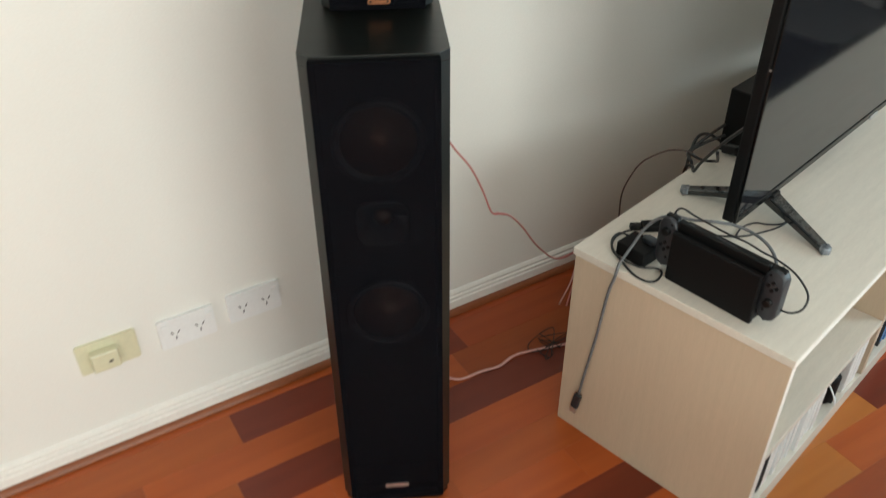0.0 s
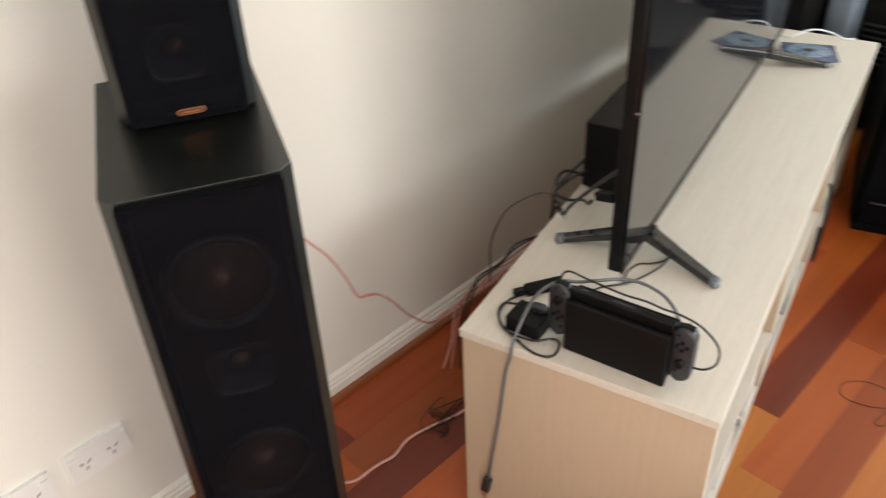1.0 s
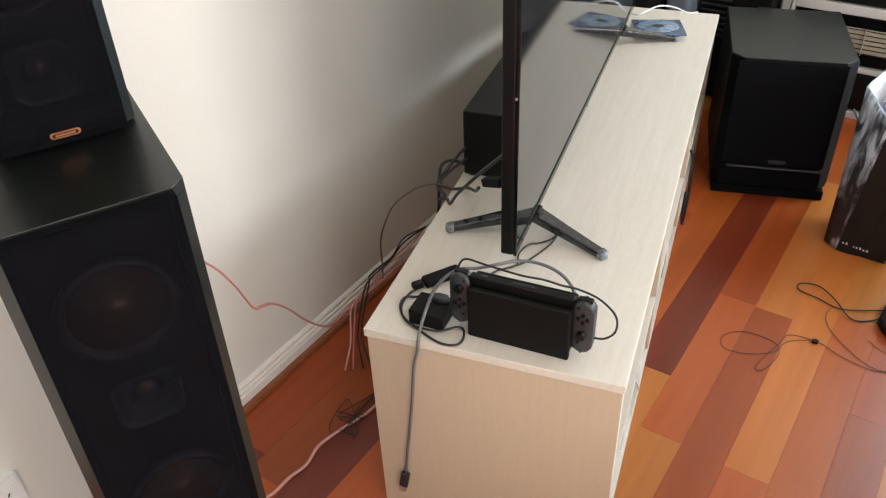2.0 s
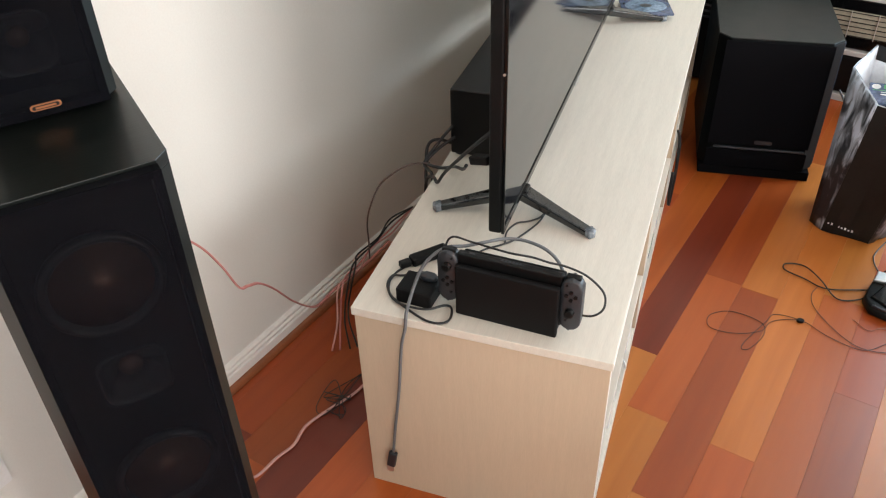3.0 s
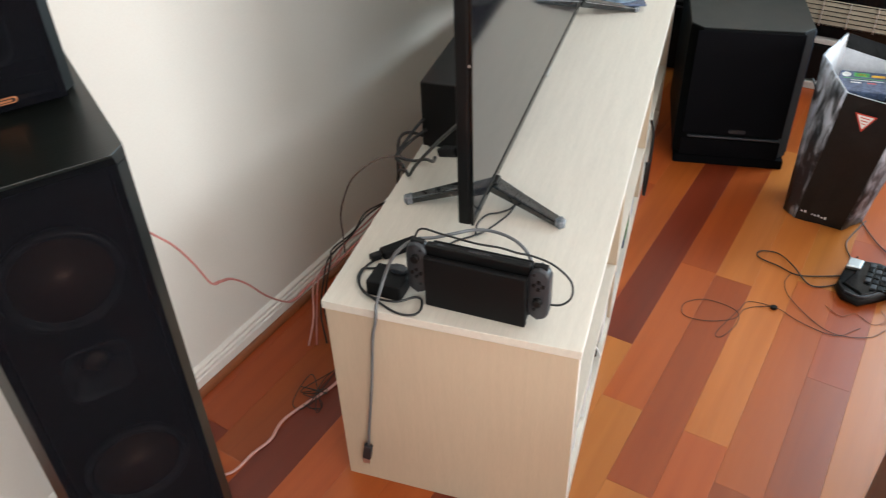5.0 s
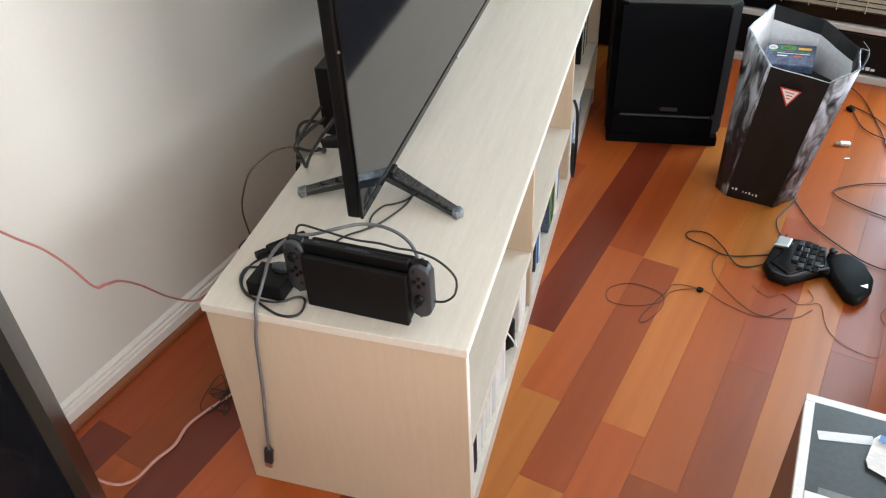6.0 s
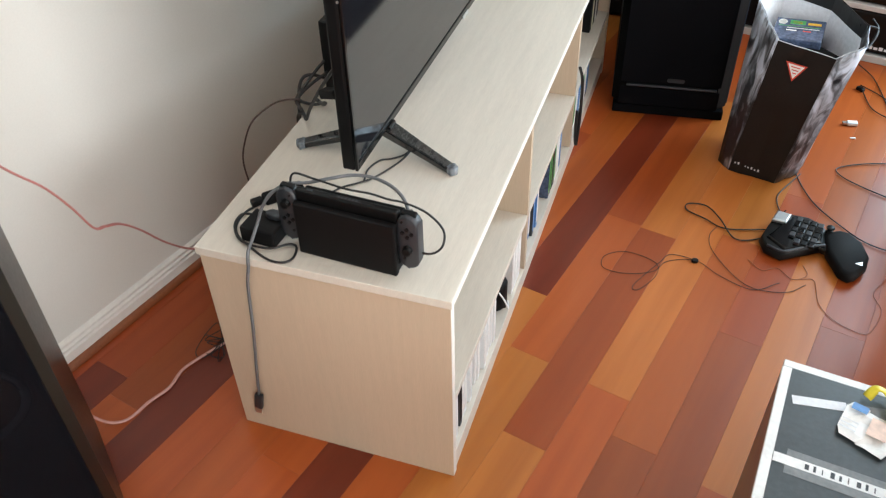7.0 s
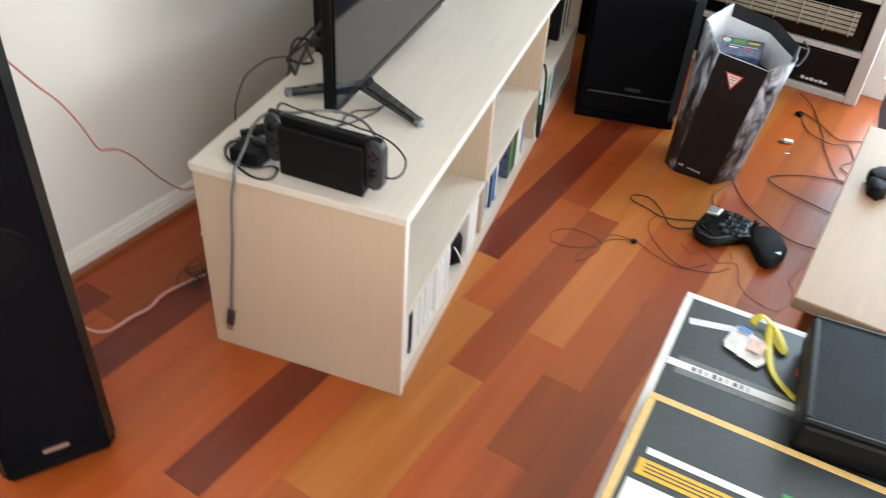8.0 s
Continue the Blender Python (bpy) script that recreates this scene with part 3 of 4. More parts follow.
part("cable_sheath", tube([(-0.098, 0.095, Z + 0.040), (-0.106, 0.112, Z + 0.062), (-0.122, 0.127, Z + 0.076), (-0.147, 0.137, Z + 0.086), (-0.182, 0.145, Z + 0.088), (-0.212, 0.135, Z + 0.092), (-0.240, 0.108, Z + 0.098), (-0.268, 0.092, Z + 0.096), (-0.292, 0.070, Z + 0.104), (-0.312, 0.052, Z + 0.095), (-0.330, 0.046, Z + 0.068), (-0.341, 0.038, Z + 0.036), (-0.343, 0.018, Z + 0.018), (-0.341, -0.004, Z + 0.008), (-0.342, -0.011, Z - 0.020), (-0.351, -0.011, 0.410), (-0.363, -0.010, 0.297), (-0.378, -0.010, 0.183), (-0.386, -0.010, 0.115)], 0.0029, 8, 8), GREYCABLE, hd, smooth=True)
plug = part("plug_body", box(-0.0085, 0.0085, -0.005, 0.005, -0.020, 0.022, 0.003), GREY, hd)
plug.matrix_local = pose(-0.390, -0.010, 0.092, 0, 10, 0)
part("plug_tip", box(-0.007, 0.007, -0.0022, 0.0022, -0.036, -0.022), STEEL, plug, "bare metal connector")

# leads at the back of the television
for pts in ([(-0.268, 0.250, 0.700), (-0.330, 0.300, 0.620), (-0.400, 0.370, 0.520), (-0.426, 0.394, 0.476), (-0.440, 0.410, 0.476), (-0.462, 0.425, 0.455), (-0.470, 0.430, 0.38)],
            [(-0.315, 0.245, 0.625), (-0.350, 0.330, 0.560), (-0.405, 0.440, 0.490), (-0.438, 0.447, 0.477), (-0.470, 0.452, 0.482), (-0.455, 0.48, 0.500), (-0.425, 0.509, 0.520)],
            [(-0.430, 0.509, 0.545), (-0.450, 0.490, 0.520), (-0.476, 0.456, 0.480), (-0.462, 0.436, 0.476), (-0.447, 0.419, 0.477), (-0.455, 0.440, 0.440), (-0.47, 0.46, 0.36)],
            [(-0.440, 0.530, 0.49), (-0.462, 0.500, 0.512), (-0.480, 0.490, 0.500), (-0.476, 0.462, 0.470), (-0.470, 0.44, 0.40)]):
    cable("television_lead", pts, 0.0034, CABLE, "black lead running from the television to the amplifier", m=CAB)
con = thing("lead_connector", CAB @ pose(-0.268, 0.236, 0.650, 0, -20, -25), "black moulded connector behind the television", "plug")
part("body", box(-0.045, 0, -0.010, 0.010, -0.008, 0.008, 0.003), MATT, con)
cable("amplifier_lead", [(-0.545, 0.316, 0.493), (-0.570, 0.301, 0.492), (-0.600, 0.287, 0.478), (-0.640, 0.265, 0.438), (-0.660, 0.251, 0.387), (-0.672, 0.247, 0.337), (-0.690, 0.267, 0.261), (-0.720, 0.300, 0.180)], 0.0019, BROWNFLEX, "thin brown lead drooping behind the cabinet")

# ---- disc case lying open behind the far foot ----
dc = thing("disc_case", CAB @ pose(-0.153, 1.427, CH + 0.0095, -5, 0, 14), "printed disc sleeve with a shiny disc, propped on the television's foot", "disc case")
part("sleeve", box(-0.071, 0.071, -0.071, 0.071, 0.0, 0.006, 0.002), ART, dc)
part("print_bar", box(-0.066, -0.045, -0.066, -0.050, 0.0061, 0.0065), AMBER, dc)
dd = part("disc", spin([(0.0075, 0.0064), (0.0585, 0.0064), (0.0592, 0.0070), (0.0585, 0.0076), (0.0075, 0.0076)], 40, "z", (0, 0.002, 0)), DISC, dc, "shiny printed disc")
part("hub", spin([(0.0165, 0.0078), (0.0165, 0.0082), (0.008, 0.0086), (0.0, 0.0086)], 24, "z", (0, 0.002, 0)), GREY, dd)
cable("pale_lead", [(-0.250, 1.539, CH + 0.004), (-0.225, 1.513, CH + 0.012), (-0.205, 1.524, CH + 0.020), (-0.170, 1.570, CH + 0.024), (-0.125, 1.588, CH + 0.016), (-0.085, 1.585, CH + 0.004), (-0.06, 1.601, CH + 0.004)], 0.0024, PAPERIN, "white lead arching at the cabinet's far end", m=CAB)

# ---- loudspeakers ----


def driver(parent, z, r, y=0.0):
    """Rolled rubber surround, deep copper cone and domed cap, facing -y."""
    part("driver_surround", spin([(r, y + 0.006), (r, y + 0.001), (r * 0.96, y - 0.003), (r * 0.90, y - 0.004), (r * 0.84, y - 0.001), (r * 0.81, y + 0.005)], 40, "y", (0, 0, z)), RUBBER, parent, smooth=True)
    part("driver_cone", spin([(r * 0.81, y + 0.004), (r * 0.62, y + 0.013), (r * 0.45, y + 0.023), (r * 0.30, y + 0.034), (0.0, y + 0.035)], 40, "y", (0, 0, z)), CONE, parent, "spun copper cone", True)
    part("dust_cap", spin([(r * 0.36, y + 0.030), (r * 0.31, y + 0.022), (r * 0.2, y + 0.016), (0.0, y + 0.013)], 32, "y", (0, 0, z)), CAP, parent, "copper-coloured dust cap", True)


def horn(parent, z, r, y=0.0):
    """Rounded-square flare narrowing to a small dome."""
    rows = []
    for k, (size, depth) in enumerate(((1.0, 0.0), (0.93, -0.002), (0.84, 0.006), (0.62, 0.016), (0.36, 0.024))):
        pts = round_rect(2 * r * size, 2 * r * size, r * size * (0.45 + 0.12 * k))
        rows.append([(px, y + depth, z + pz) for px, pz in pts + pts[:1]])
    part("horn_flare", sheet(rows, 0.001), RUBBER, parent, "rounded-square tweeter horn", True)
    part("tweeter_dome", spin([(r * 0.38, y + 0.026), (r * 0.3, y + 0.018), (0.0, y + 0.015)], 24, "y", (0, 0, z)), CAP, parent, smooth=True)


def speaker_box(t, w, d, h, c, z0, well):
    """Box with chamfered front corners and a well for the drivers behind the cloth."""
    g = w / 2 - c - 0.004
    outline = [(-w / 2, 0.012 + c * 1.1), (-w / 2 + c, 0.012), (-g, 0.012), (-g, well), (g, well), (g, 0.012), (w / 2 - c, 0.012), (w / 2, 0.012 + c * 1.1), (w / 2, d), (-w / 2, d)]
    part("cabinet_shell", prism(outline, z0, h - 0.016), ASH, t)
    lid = [outline[0], outline[1], outline[6], outline[7], outline[8], outline[9]]
    part("top_board", prism(lid, h - 0.0158, h, 0.0009), ASH, t)
    part("lower_rail", box(-g + 0.0004, g - 0.0004, 0.013, well - 0.001, z0 + 0.001, z0 + 0.03), ASH, t)
    return w / 2 - c + 0.001


def cloth_front(t, gw, z0, z1):
    part("grille_cloth", box(-gw, gw, -0.004, -0.002, z0, z1, 0.0008), CLOTH, t)
    for x0, x1, a, b in ((-gw, -gw + 0.009, z0, z1), (gw - 0.009, gw, z0, z1), (-gw + 0.0092, gw - 0.0092, z0, z0 + 0.009), (-gw + 0.0092, gw - 0.0092, z1 - 0.009, z1)):
        part("grille_frame", box(x0, x1, -0.0018, 0.0118, a, b, 0.0005), CLOTH_SOLID, t)


def tower(m):
    t = thing("tower_speaker", m, "tall black ash floor-standing loudspeaker with a cloth grille", "loudspeaker")
    w, d, h, c = 0.209, 0.345, 0.955, 0.016
    gw = speaker_box(t, w, d, h, c, 0.030, 0.060)
    part("plinth", prism([(-w / 2 + 0.003, 0.034), (-w / 2 + c + 0.002, 0.016), (w / 2 - c - 0.002, 0.016), (w / 2 - 0.003, 0.034), (w / 2 - 0.003, d), (-w / 2 + 0.003, d)], 0, 0.0298, 0.006), GLOSS, t)
    for z in (0.815, 0.492):
        driver(t, z, 0.070, 0.022)
    horn(t, 0.672, 0.042, 0.024)
    cloth_front(t, gw, 0.034, h - 0.004)
    part("badge", prism(round_rect(0.046, 0.009, 0.0044), 0, 0.002), STEEL, t, "small dull metal oval badge").matrix_local = pose(0, -0.0042, 0.078, 90, 0, 0)
    return t


def satellite(m):
    t = thing("bookshelf_speaker", m, "small black loudspeaker standing on top of the tower speaker", "loudspeaker")
    w, d, h, c = 0.168, 0.19, 0.30, 0.014
    gw = speaker_box(t, w, d, h, c, 0.004, 0.058)
    part("rubber_feet", box(-w / 2 + 0.01, w / 2 - 0.01, 0.03, d - 0.01, 0, 0.0038), RUBBER, t)
    driver(t, 0.200, 0.052, 0.020)
    horn(t, 0.082, 0.036, 0.024)
    cloth_front(t, gw, 0.006, h - 0.003)
    b = part("badge", prism(round_rect(0.034, 0.0074, 0.0036), 0, 0.002, 0.0006), COPPER, t, "copper-rimmed oval badge")
    b.matrix_local = pose(0.002, -0.0042, 0.019, 90, 0, 0)
    part("badge_field", prism(round_rect(0.029, 0.0046, 0.0022), 0.0021, 0.0024), BLACK, b)
    part("badge_bar", box(-0.011, 0.011, -0.0012, 0.0012, 0.0025, 0.0027), COPPER, b)
    return t


tower(pose(-0.4005, -0.5245, 0, 0, 0, 63.4))
satellite(pose(-0.5470, -0.4405, 0.955, 0, 0, 63.6))


def subwoofer():
    s = thing("subwoofer", CAB @ pose(0.232, 1.386, 0, 0, 0, 6.5), "large black subwoofer with a cloth front and angled corners", "loudspeaker")
    w, d, h, c = 0.335, 0.40, 0.438, 0.034
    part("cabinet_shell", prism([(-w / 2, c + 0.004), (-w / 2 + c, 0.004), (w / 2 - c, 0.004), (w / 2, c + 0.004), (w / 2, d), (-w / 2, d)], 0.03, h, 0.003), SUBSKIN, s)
    part("base", box(-w / 2 + 0.006, w / 2 - 0.006, 0.003, d - 0.01, 0.0, 0.0295, 0.003), CLOTH_SOLID, s)
    # thin cover added to carry the paler, lit vinyl
    part("top_panel", prism([(-w / 2 + 0.002, c + 0.005), (-w / 2 + c, 0.006), (w / 2 - c, 0.006), (w / 2 - 0.002, c + 0.005), (w / 2 - 0.002, d - 0.002), (-w / 2 + 0.002, d - 0.002)], h + 0.0002, h + 0.003, 0.001), SUBTOP_LIT, s)
    part("grille", box(-w / 2 + c * 0.55, w / 2 - c * 0.8, -0.001, 0.0035, 0.108, h - 0.004, 0.002), CLOTH_SOLID, s)
    part("lower_panel", box(-w / 2 + c * 0.55, w / 2 - c * 0.8, -0.001, 0.0035, 0.034, 0.092, 0.002), CLOTH_SOLID, s)
    part("slot_lip", box(-w / 2 + c + 0.004, w / 2 - c - 0.004, -0.006, 0.0035, 0.0965, 0.103, 0.002), GREY, s)
    part("badge", prism(round_rect(0.05, 0.012, 0.0058), 0, 0.002), GREY, s, "dark oval badge").matrix_local = pose(0.01, -0.0012, 0.122, 90, 0, 0)
    # strip added to paint the bluish highlight on the right side
    part("side_glint", box(w / 2, w / 2 + 0.003, c + 0.006, c + 0.022, 0.04, h - 0.006, 0.001), EDGE_GLINT, s)
    return s


subwoofer()

# ---- power points on the wall ----


def power_point(m, label):
    p = thing("power_point", m, label, "power outlet", "power points on the wall")
    part("plate", prism(round_rect(0.118, 0.073, 0.004), 0, 0.008, 0.0012), WHITE, p)
    for sx in (-1, 1):
        part("rocker", box(sx * 0.047 - 0.007, sx * 0.047 + 0.007, 0.014, 0.025, 0.0082, 0.012, 0.001), WHITE, p)
        for px, py, rot in ((-0.007, 0.004, 30), (0.007, 0.004, -30), (0, -0.010, 0)):
            part("pin_slot", box(-0.0013, 0.0013, -0.004, 0.004, 0, 0.0004), SLOT, p).matrix_local = pose(sx * 0.026 + px, py - 0.004, 0.0081, 0, 0, rot)
    return p


power_point(pose(WALL, -0.617, 0.252, 90, 0, 90), "white double power point with two rocker switches on the wall")
power_point(pose(WALL, -0.765, 0.246, 90, 0, 90), "white double power point with two rocker switches on the wall")
ph = thing("wall_socket", pose(WALL, -0.925, 0.253, 90, 0, 90), "yellowed cream telephone socket plate on the wall", "wall socket")
part("plate", prism(round_rect(0.118, 0.073, 0.004), 0, 0.006, 0.002), CREAM, ph)
part("socket_block", box(-0.036, 0.018, -0.026, 0.018, 0.006, 0.026, 0.003), CREAM, ph)
part("label_dot", box(-0.004, 0.004, -0.008, -0.003, 0.026, 0.0264), SLOT, ph)

# ---- speaker wires ----
cable("speaker_wire", [(-0.685, -0.289, 0.694), (-0.700, -0.250, 0.649), (-0.700, -0.206, 0.581), (-0.700, -0.168, 0.527), (-0.701, -0.137, 0.464), (-0.702, -0.110, 0.397), (-0.706, -0.085, 0.381), (-0.714, -0.051, 0.359), (-0.722, -0.009, 0.311), (-0.735, 0.049, 0.228), (-0.750, 0.116, 0.153), (-0.760, 0.160, 0.129), (-0.770, 0.201, 0.121), (-0.780, 0.262, 0.109), (-0.775, 0.333, 0.110), (-0.745, 0.413, 0.150)], 0.0022, PINK, "pink twin-core speaker wire hanging before the wall", flat=1.9)
cable("speaker_wire", [(-0.698, -0.300, 0.12), (-0.662, -0.268, 0.03), (-0.637, -0.232, 0.004), (-0.631, -0.171, 0.004), (-0.623, -0.125, 0.004), (-0.634, -0.074, 0.004), (-0.622, -0.013, 0.004), (-0.600, 0.068, 0.004), (-0.608, 0.139, 0.006), (-0.648, 0.211, 0.03)], 0.0019, PINKW, "pale pink speaker wire lying on the floor boards", flat=1.9)
for i, (a, b2) in enumerate(((0.0, 0.0), (0.018, 0.016), (-0.015, -0.012), (0.03, 0.03))):
    cable("coiled_wire", [(-0.715 + a, 0.150 + b2, 0.004), (-0.738, 0.190 + b2, 0.06), (-0.752 + a * 0.5, 0.235 + b2, 0.145 + b2), (-0.748, 0.290, 0.158 + a), (-0.755 + a * 0.6, 0.360, 0.168 + b2), (-0.750, 0.430, 0.176 + a), (-0.745, 0.520, 0.19)], 0.0022, (PINK, CABLE, PINKW, CABLE)[i], "loose wire bunched behind the cabinet")
rng = random.Random(9)
for i in range(3):
    pts = [(-0.62 + rng.uniform(-0.05, 0.05), 0.04 + rng.uniform(-0.06, 0.08), 0.003 + 0.012 * rng.random()) for _ in range(7)]
    cable("dark_lead", pts, 0.001, CABLE, "thin dark cord tangled on the floor behind the cabinet")

# ---- shopping bag ----


def lerp(a, b, t):
    return tuple(x + (y2 - x) * t for x, y2 in zip(a, b))


def shopping_bag():
    b = thing("shopping_bag", pose(0.221, 1.299, 0), "glossy black and smoky marbled paper shopping bag with packages inside", "bag")
    o = Vector((0.215, 1.27, 0))
    base = [(0.140, 1.197), (0.264, 1.196), (0.303, 1.262), (0.310, 1.315), (0.245, 1.378), (0.150, 1.378), (0.103, 1.226)]
    rim = [(0.179, 1.196), (0.319, 1.188), (0.371, 1.222), (0.357, 1.316), (0.256, 1.425), (0.120, 1.476), (0.090, 1.325)]
    tops = [0.400, 0.390, 0.420, 0.430, 0.440, 0.440, 0.430]
    mats = [BAGFRONT, MARBLE, MARBLE, BAGFRONT, BAGFRONT, MARBLE, MARBLE]
    names = ["front_panel", "side_gusset", "side_gusset", "back_panel", "back_panel", "side_gusset", "side_gusset"]
    for i in range(7):
        j = (i + 1) % 7
        rows = []
        for k in range(13):
            t = k / 12
            lo = Vector((*lerp(base[i], base[j], 0), 0.002)), Vector((*base[j], 0.002))
            hi = Vector((*rim[i], tops[i])), Vector((*rim[j], tops[j]))
            row = []
            for s in range(5):
                p = lerp(lerp(lo[0], lo[1], s / 4), lerp(hi[0], hi[1], s / 4), t)
                crease = 0.006 * noise.noise(Vector((i * 3.1 + s * 0.9, t * 3.0, 1.7))) * (s not in (0, 4))
                d = (Vector(p) - Vector((0.23, 1.30, p[2]))).normalized()
                row.append(Vector(p) + d * crease - o)
            rows.append(row)
        part(names[i], sheet(rows, -0.0012), mats[i], b, "", i not in (0, 3, 4))
        inner = [[Vector(q) + (Vector((0.23, 1.31, q[2])) - o - Vector(q)).normalized() * 0.004 for q in r] for r in rows[4:]]
        part("lining", sheet(inner[:8], 0.0006), PAPERIN, b, "pale paper lining")
        part("turned_rim", sheet(inner[7:], 0.0008), BAGFRONT if i in (2, 3, 4) else PAPERIN, b)
    part("base_card", prism([(x - o.x, y2 - o.y) for x, y2 in base], 0.002, 0.006), BAGFRONT, b)
    # printed triangle and footer on the front
    f = part("printed_triangle", prism([(-0.026, 0.019), (0.026, 0.019), (0, -0.03)], 0, 0.0006), RED, b, "red-edged triangular emblem")
    f.matrix_local = pose(0.237 - o.x, 1.1830 - o.y, 0.340, 92, 2, -4)
    part("triangle_field", prism([(-0.020, 0.0155), (0.020, 0.0155), (0, -0.0225)], 0.0006, 0.001), PAPER, f)
    for k in range(3):
        part("print_bar", box(-0.011 + 0.003 * k, 0.011 - 0.003 * k, 0.008 - 0.008 * k, 0.0105 - 0.008 * k, 0.001, 0.0012), RED, f)
    for k in range(8):
        part("print_bar", box(-0.0035, 0.001, 0, 0.0045 + 0.003 * (k % 2), 0, 0.0005), PAPERIN, b).matrix_local = pose(0.155 + 0.009 * k - o.x, 1.1935 - o.y, 0.030 - 0.001 * k, 90, 0, 0)
    for k in range(2):
        part("handle", tube([(0.335 - o.x + 0.02 * k, 1.33 - o.y + 0.05 * k, 0.42), (0.375 - o.x, 1.36 - o.y, 0.405), (0.37 - o.x, 1.31 - o.y, 0.38), (0.355 - o.x, 1.27 - o.y, 0.39)], 0.003, 8), BLACK, b, smooth=True)
    return b


shopping_bag()
pkg = thing("packet", pose(0.206, 1.374, 0.362, 8, -4, 6), "dark packet printed in green and yellow inside the bag", "packet")
part("carton", box(-0.060, 0.060, -0.050, 0.046, -0.12, 0.01, 0.003), ART, pkg)
for x0, x1, y0, y1, mt in ((-0.025, 0.012, 0.018, 0.036, GREEN), (-0.018, 0.004, 0.022, 0.032, AMBER), (0.018, 0.050, 0.020, 0.030, AMBER), (-0.05, 0.05, 0.008, 0.010, GREEN), (-0.03, 0.048, 0.000, 0.002, PAPER), (-0.03, -0.005, -0.012, -0.008, PAPER), (0.01, 0.03, -0.012, -0.008, RED)):
    part("print_bar", box(x0, x1, y0, y1, 0.0102, 0.0106), mt, pkg)
part("ring_print", spin([(0.011, 0.0102), (0.011, 0.0106), (0.0085, 0.0106), (0.0085, 0.0102)], 24, "z", (-0.043, 0.026, 0)), PAPER, pkg)
pkg2 = thing("packet", pose(0.268, 1.304, 0.325, 20, 10, -14), "dark crumpled packet tucked inside the bag", "packet")
part("carton", box(-0.04, 0.05, -0.03, 0.05, -0.10, 0.01, 0.008), MATT, pkg2)

# ---- one-handed gaming keypad ----


def keypad():
    k = thing("gaming_keypad", pose(0.409, 1.007, 0, 0, 0, -14), "black one-handed gaming keypad with a wrist rest on the floor", "keypad")
    part("base", prism([(-0.062, -0.104), (-0.092, -0.074), (-0.100, -0.027), (-0.108, 0.030), (-0.095, 0.055), (-0.042, 0.080), (-0.001, 0.079), (0.020, 0.060), (0.043, 0.000), (0.013, -0.042), (-0.018, -0.103)], 0.004, 0.027, 0.006, scale_top=0.94), BLACK, k, smooth=True)
    part("key_deck", prism([(-0.078, -0.070), (-0.070, 0.050), (0.004, 0.066), (0.030, 0.000), (0.006, -0.040), (-0.022, -0.086)], 0.0265, 0.033, 0.003, scale_top=0.95), GLOSS, k)
    for r in range(5):
        for c in range(4):
            if r - c < 4:
                part("key", box(-0.0068, 0.0068, -0.0085, 0.0085, 0, 0.008, 0.002), (GREY, GLOSS, BLACK)[(r + 2 * c) % 3], k).matrix_local = pose(-0.047 + r * 0.0045 + c * 0.0165, 0.036 - r * 0.0212 + c * 0.004, 0.0325, 3, -5, 12)
    part("thumb_stick", spin([(0.010, 0), (0.009, 0.005), (0.005, 0.007), (0.005, 0.013), (0.010, 0.015), (0.009, 0.018), (0.0, 0.017)], 20, "z", (0.024, 0.052, 0.027)), BLACK, k, smooth=True)
    part("front_rail", tube([(-0.060, -0.098, 0.030), (-0.020, -0.094, 0.032), (0.012, -0.040, 0.032), (0.040, -0.002, 0.030)], 0.0035, 8), GREY, k, smooth=True)
    part("wrist_rest", prism([(0.012, 0.040), (0.036, 0.078), (0.060, 0.086), (0.099, 0.072), (0.136, 0.032), (0.147, -0.006), (0.143, -0.050), (0.132, -0.069), (0.106, -0.067), (0.050, -0.018)], 0.004, 0.034, 0.010, scale_top=0.95), MATT, k, smooth=True)
    part("bridge", box(0.0, 0.075, -0.012, 0.052, 0.006, 0.026, 0.006), BLACK, k)
    part("emblem", prism([(-0.008, -0.008), (0.008, -0.006), (0.002, 0.009)], 0.0342, 0.0348), STEEL, k).matrix_local = pose(0.130, -0.012, 0)
    part("display_cover", prism([(-0.106, 0.034), (-0.072, 0.042), (-0.066, 0.004), (-0.098, -0.008)], 0.0275, 0.038, 0.003), STEEL, k, "silvery grey corner cover")
    for x, yy in ((-0.07, -0.05), (-0.07, 0.04), (0.01, 0.05), (0.12, -0.04)):
        part("rubber_foot", cyl(x, yy, 0.002, 0.008, 0.0042, seg=14), RUBBER, k)
    return k


keypad()

# ---- leads on the floor ----
F = 0.0022
cable("thin_floor_cord", [(0.386, 0.840, F), (0.339, 0.786, F), (0.259, 0.794, F), (0.200, 0.817, F), (0.134, 0.809, F), (0.120, 0.763, F + 0.003), (0.095, 0.661, F), (0.111, 0.653, F), (0.129, 0.719, F), (0.110, 0.762, F), (0.037, 0.764, F), (-0.004, 0.724, F), (0.010, 0.682, F), (0.066, 0.690, F), (0.119, 0.725, F + 0.004), (0.130, 0.773, F), (0.156, 0.800, F), (0.200, 0.820, F + 0.003)], 0.0008, CABLE, "thin black lead looped on the floor boards")
kn = tagged(part("cord_clip", prism(round_rect(0.016, 0.012, 0.004), 0.0, 0.007, 0.002), BLACK), "small black clip on the thin lead", "clip")
kn.matrix_world = pose(0.191, 0.814, 0.0005, 0, 0, 20)
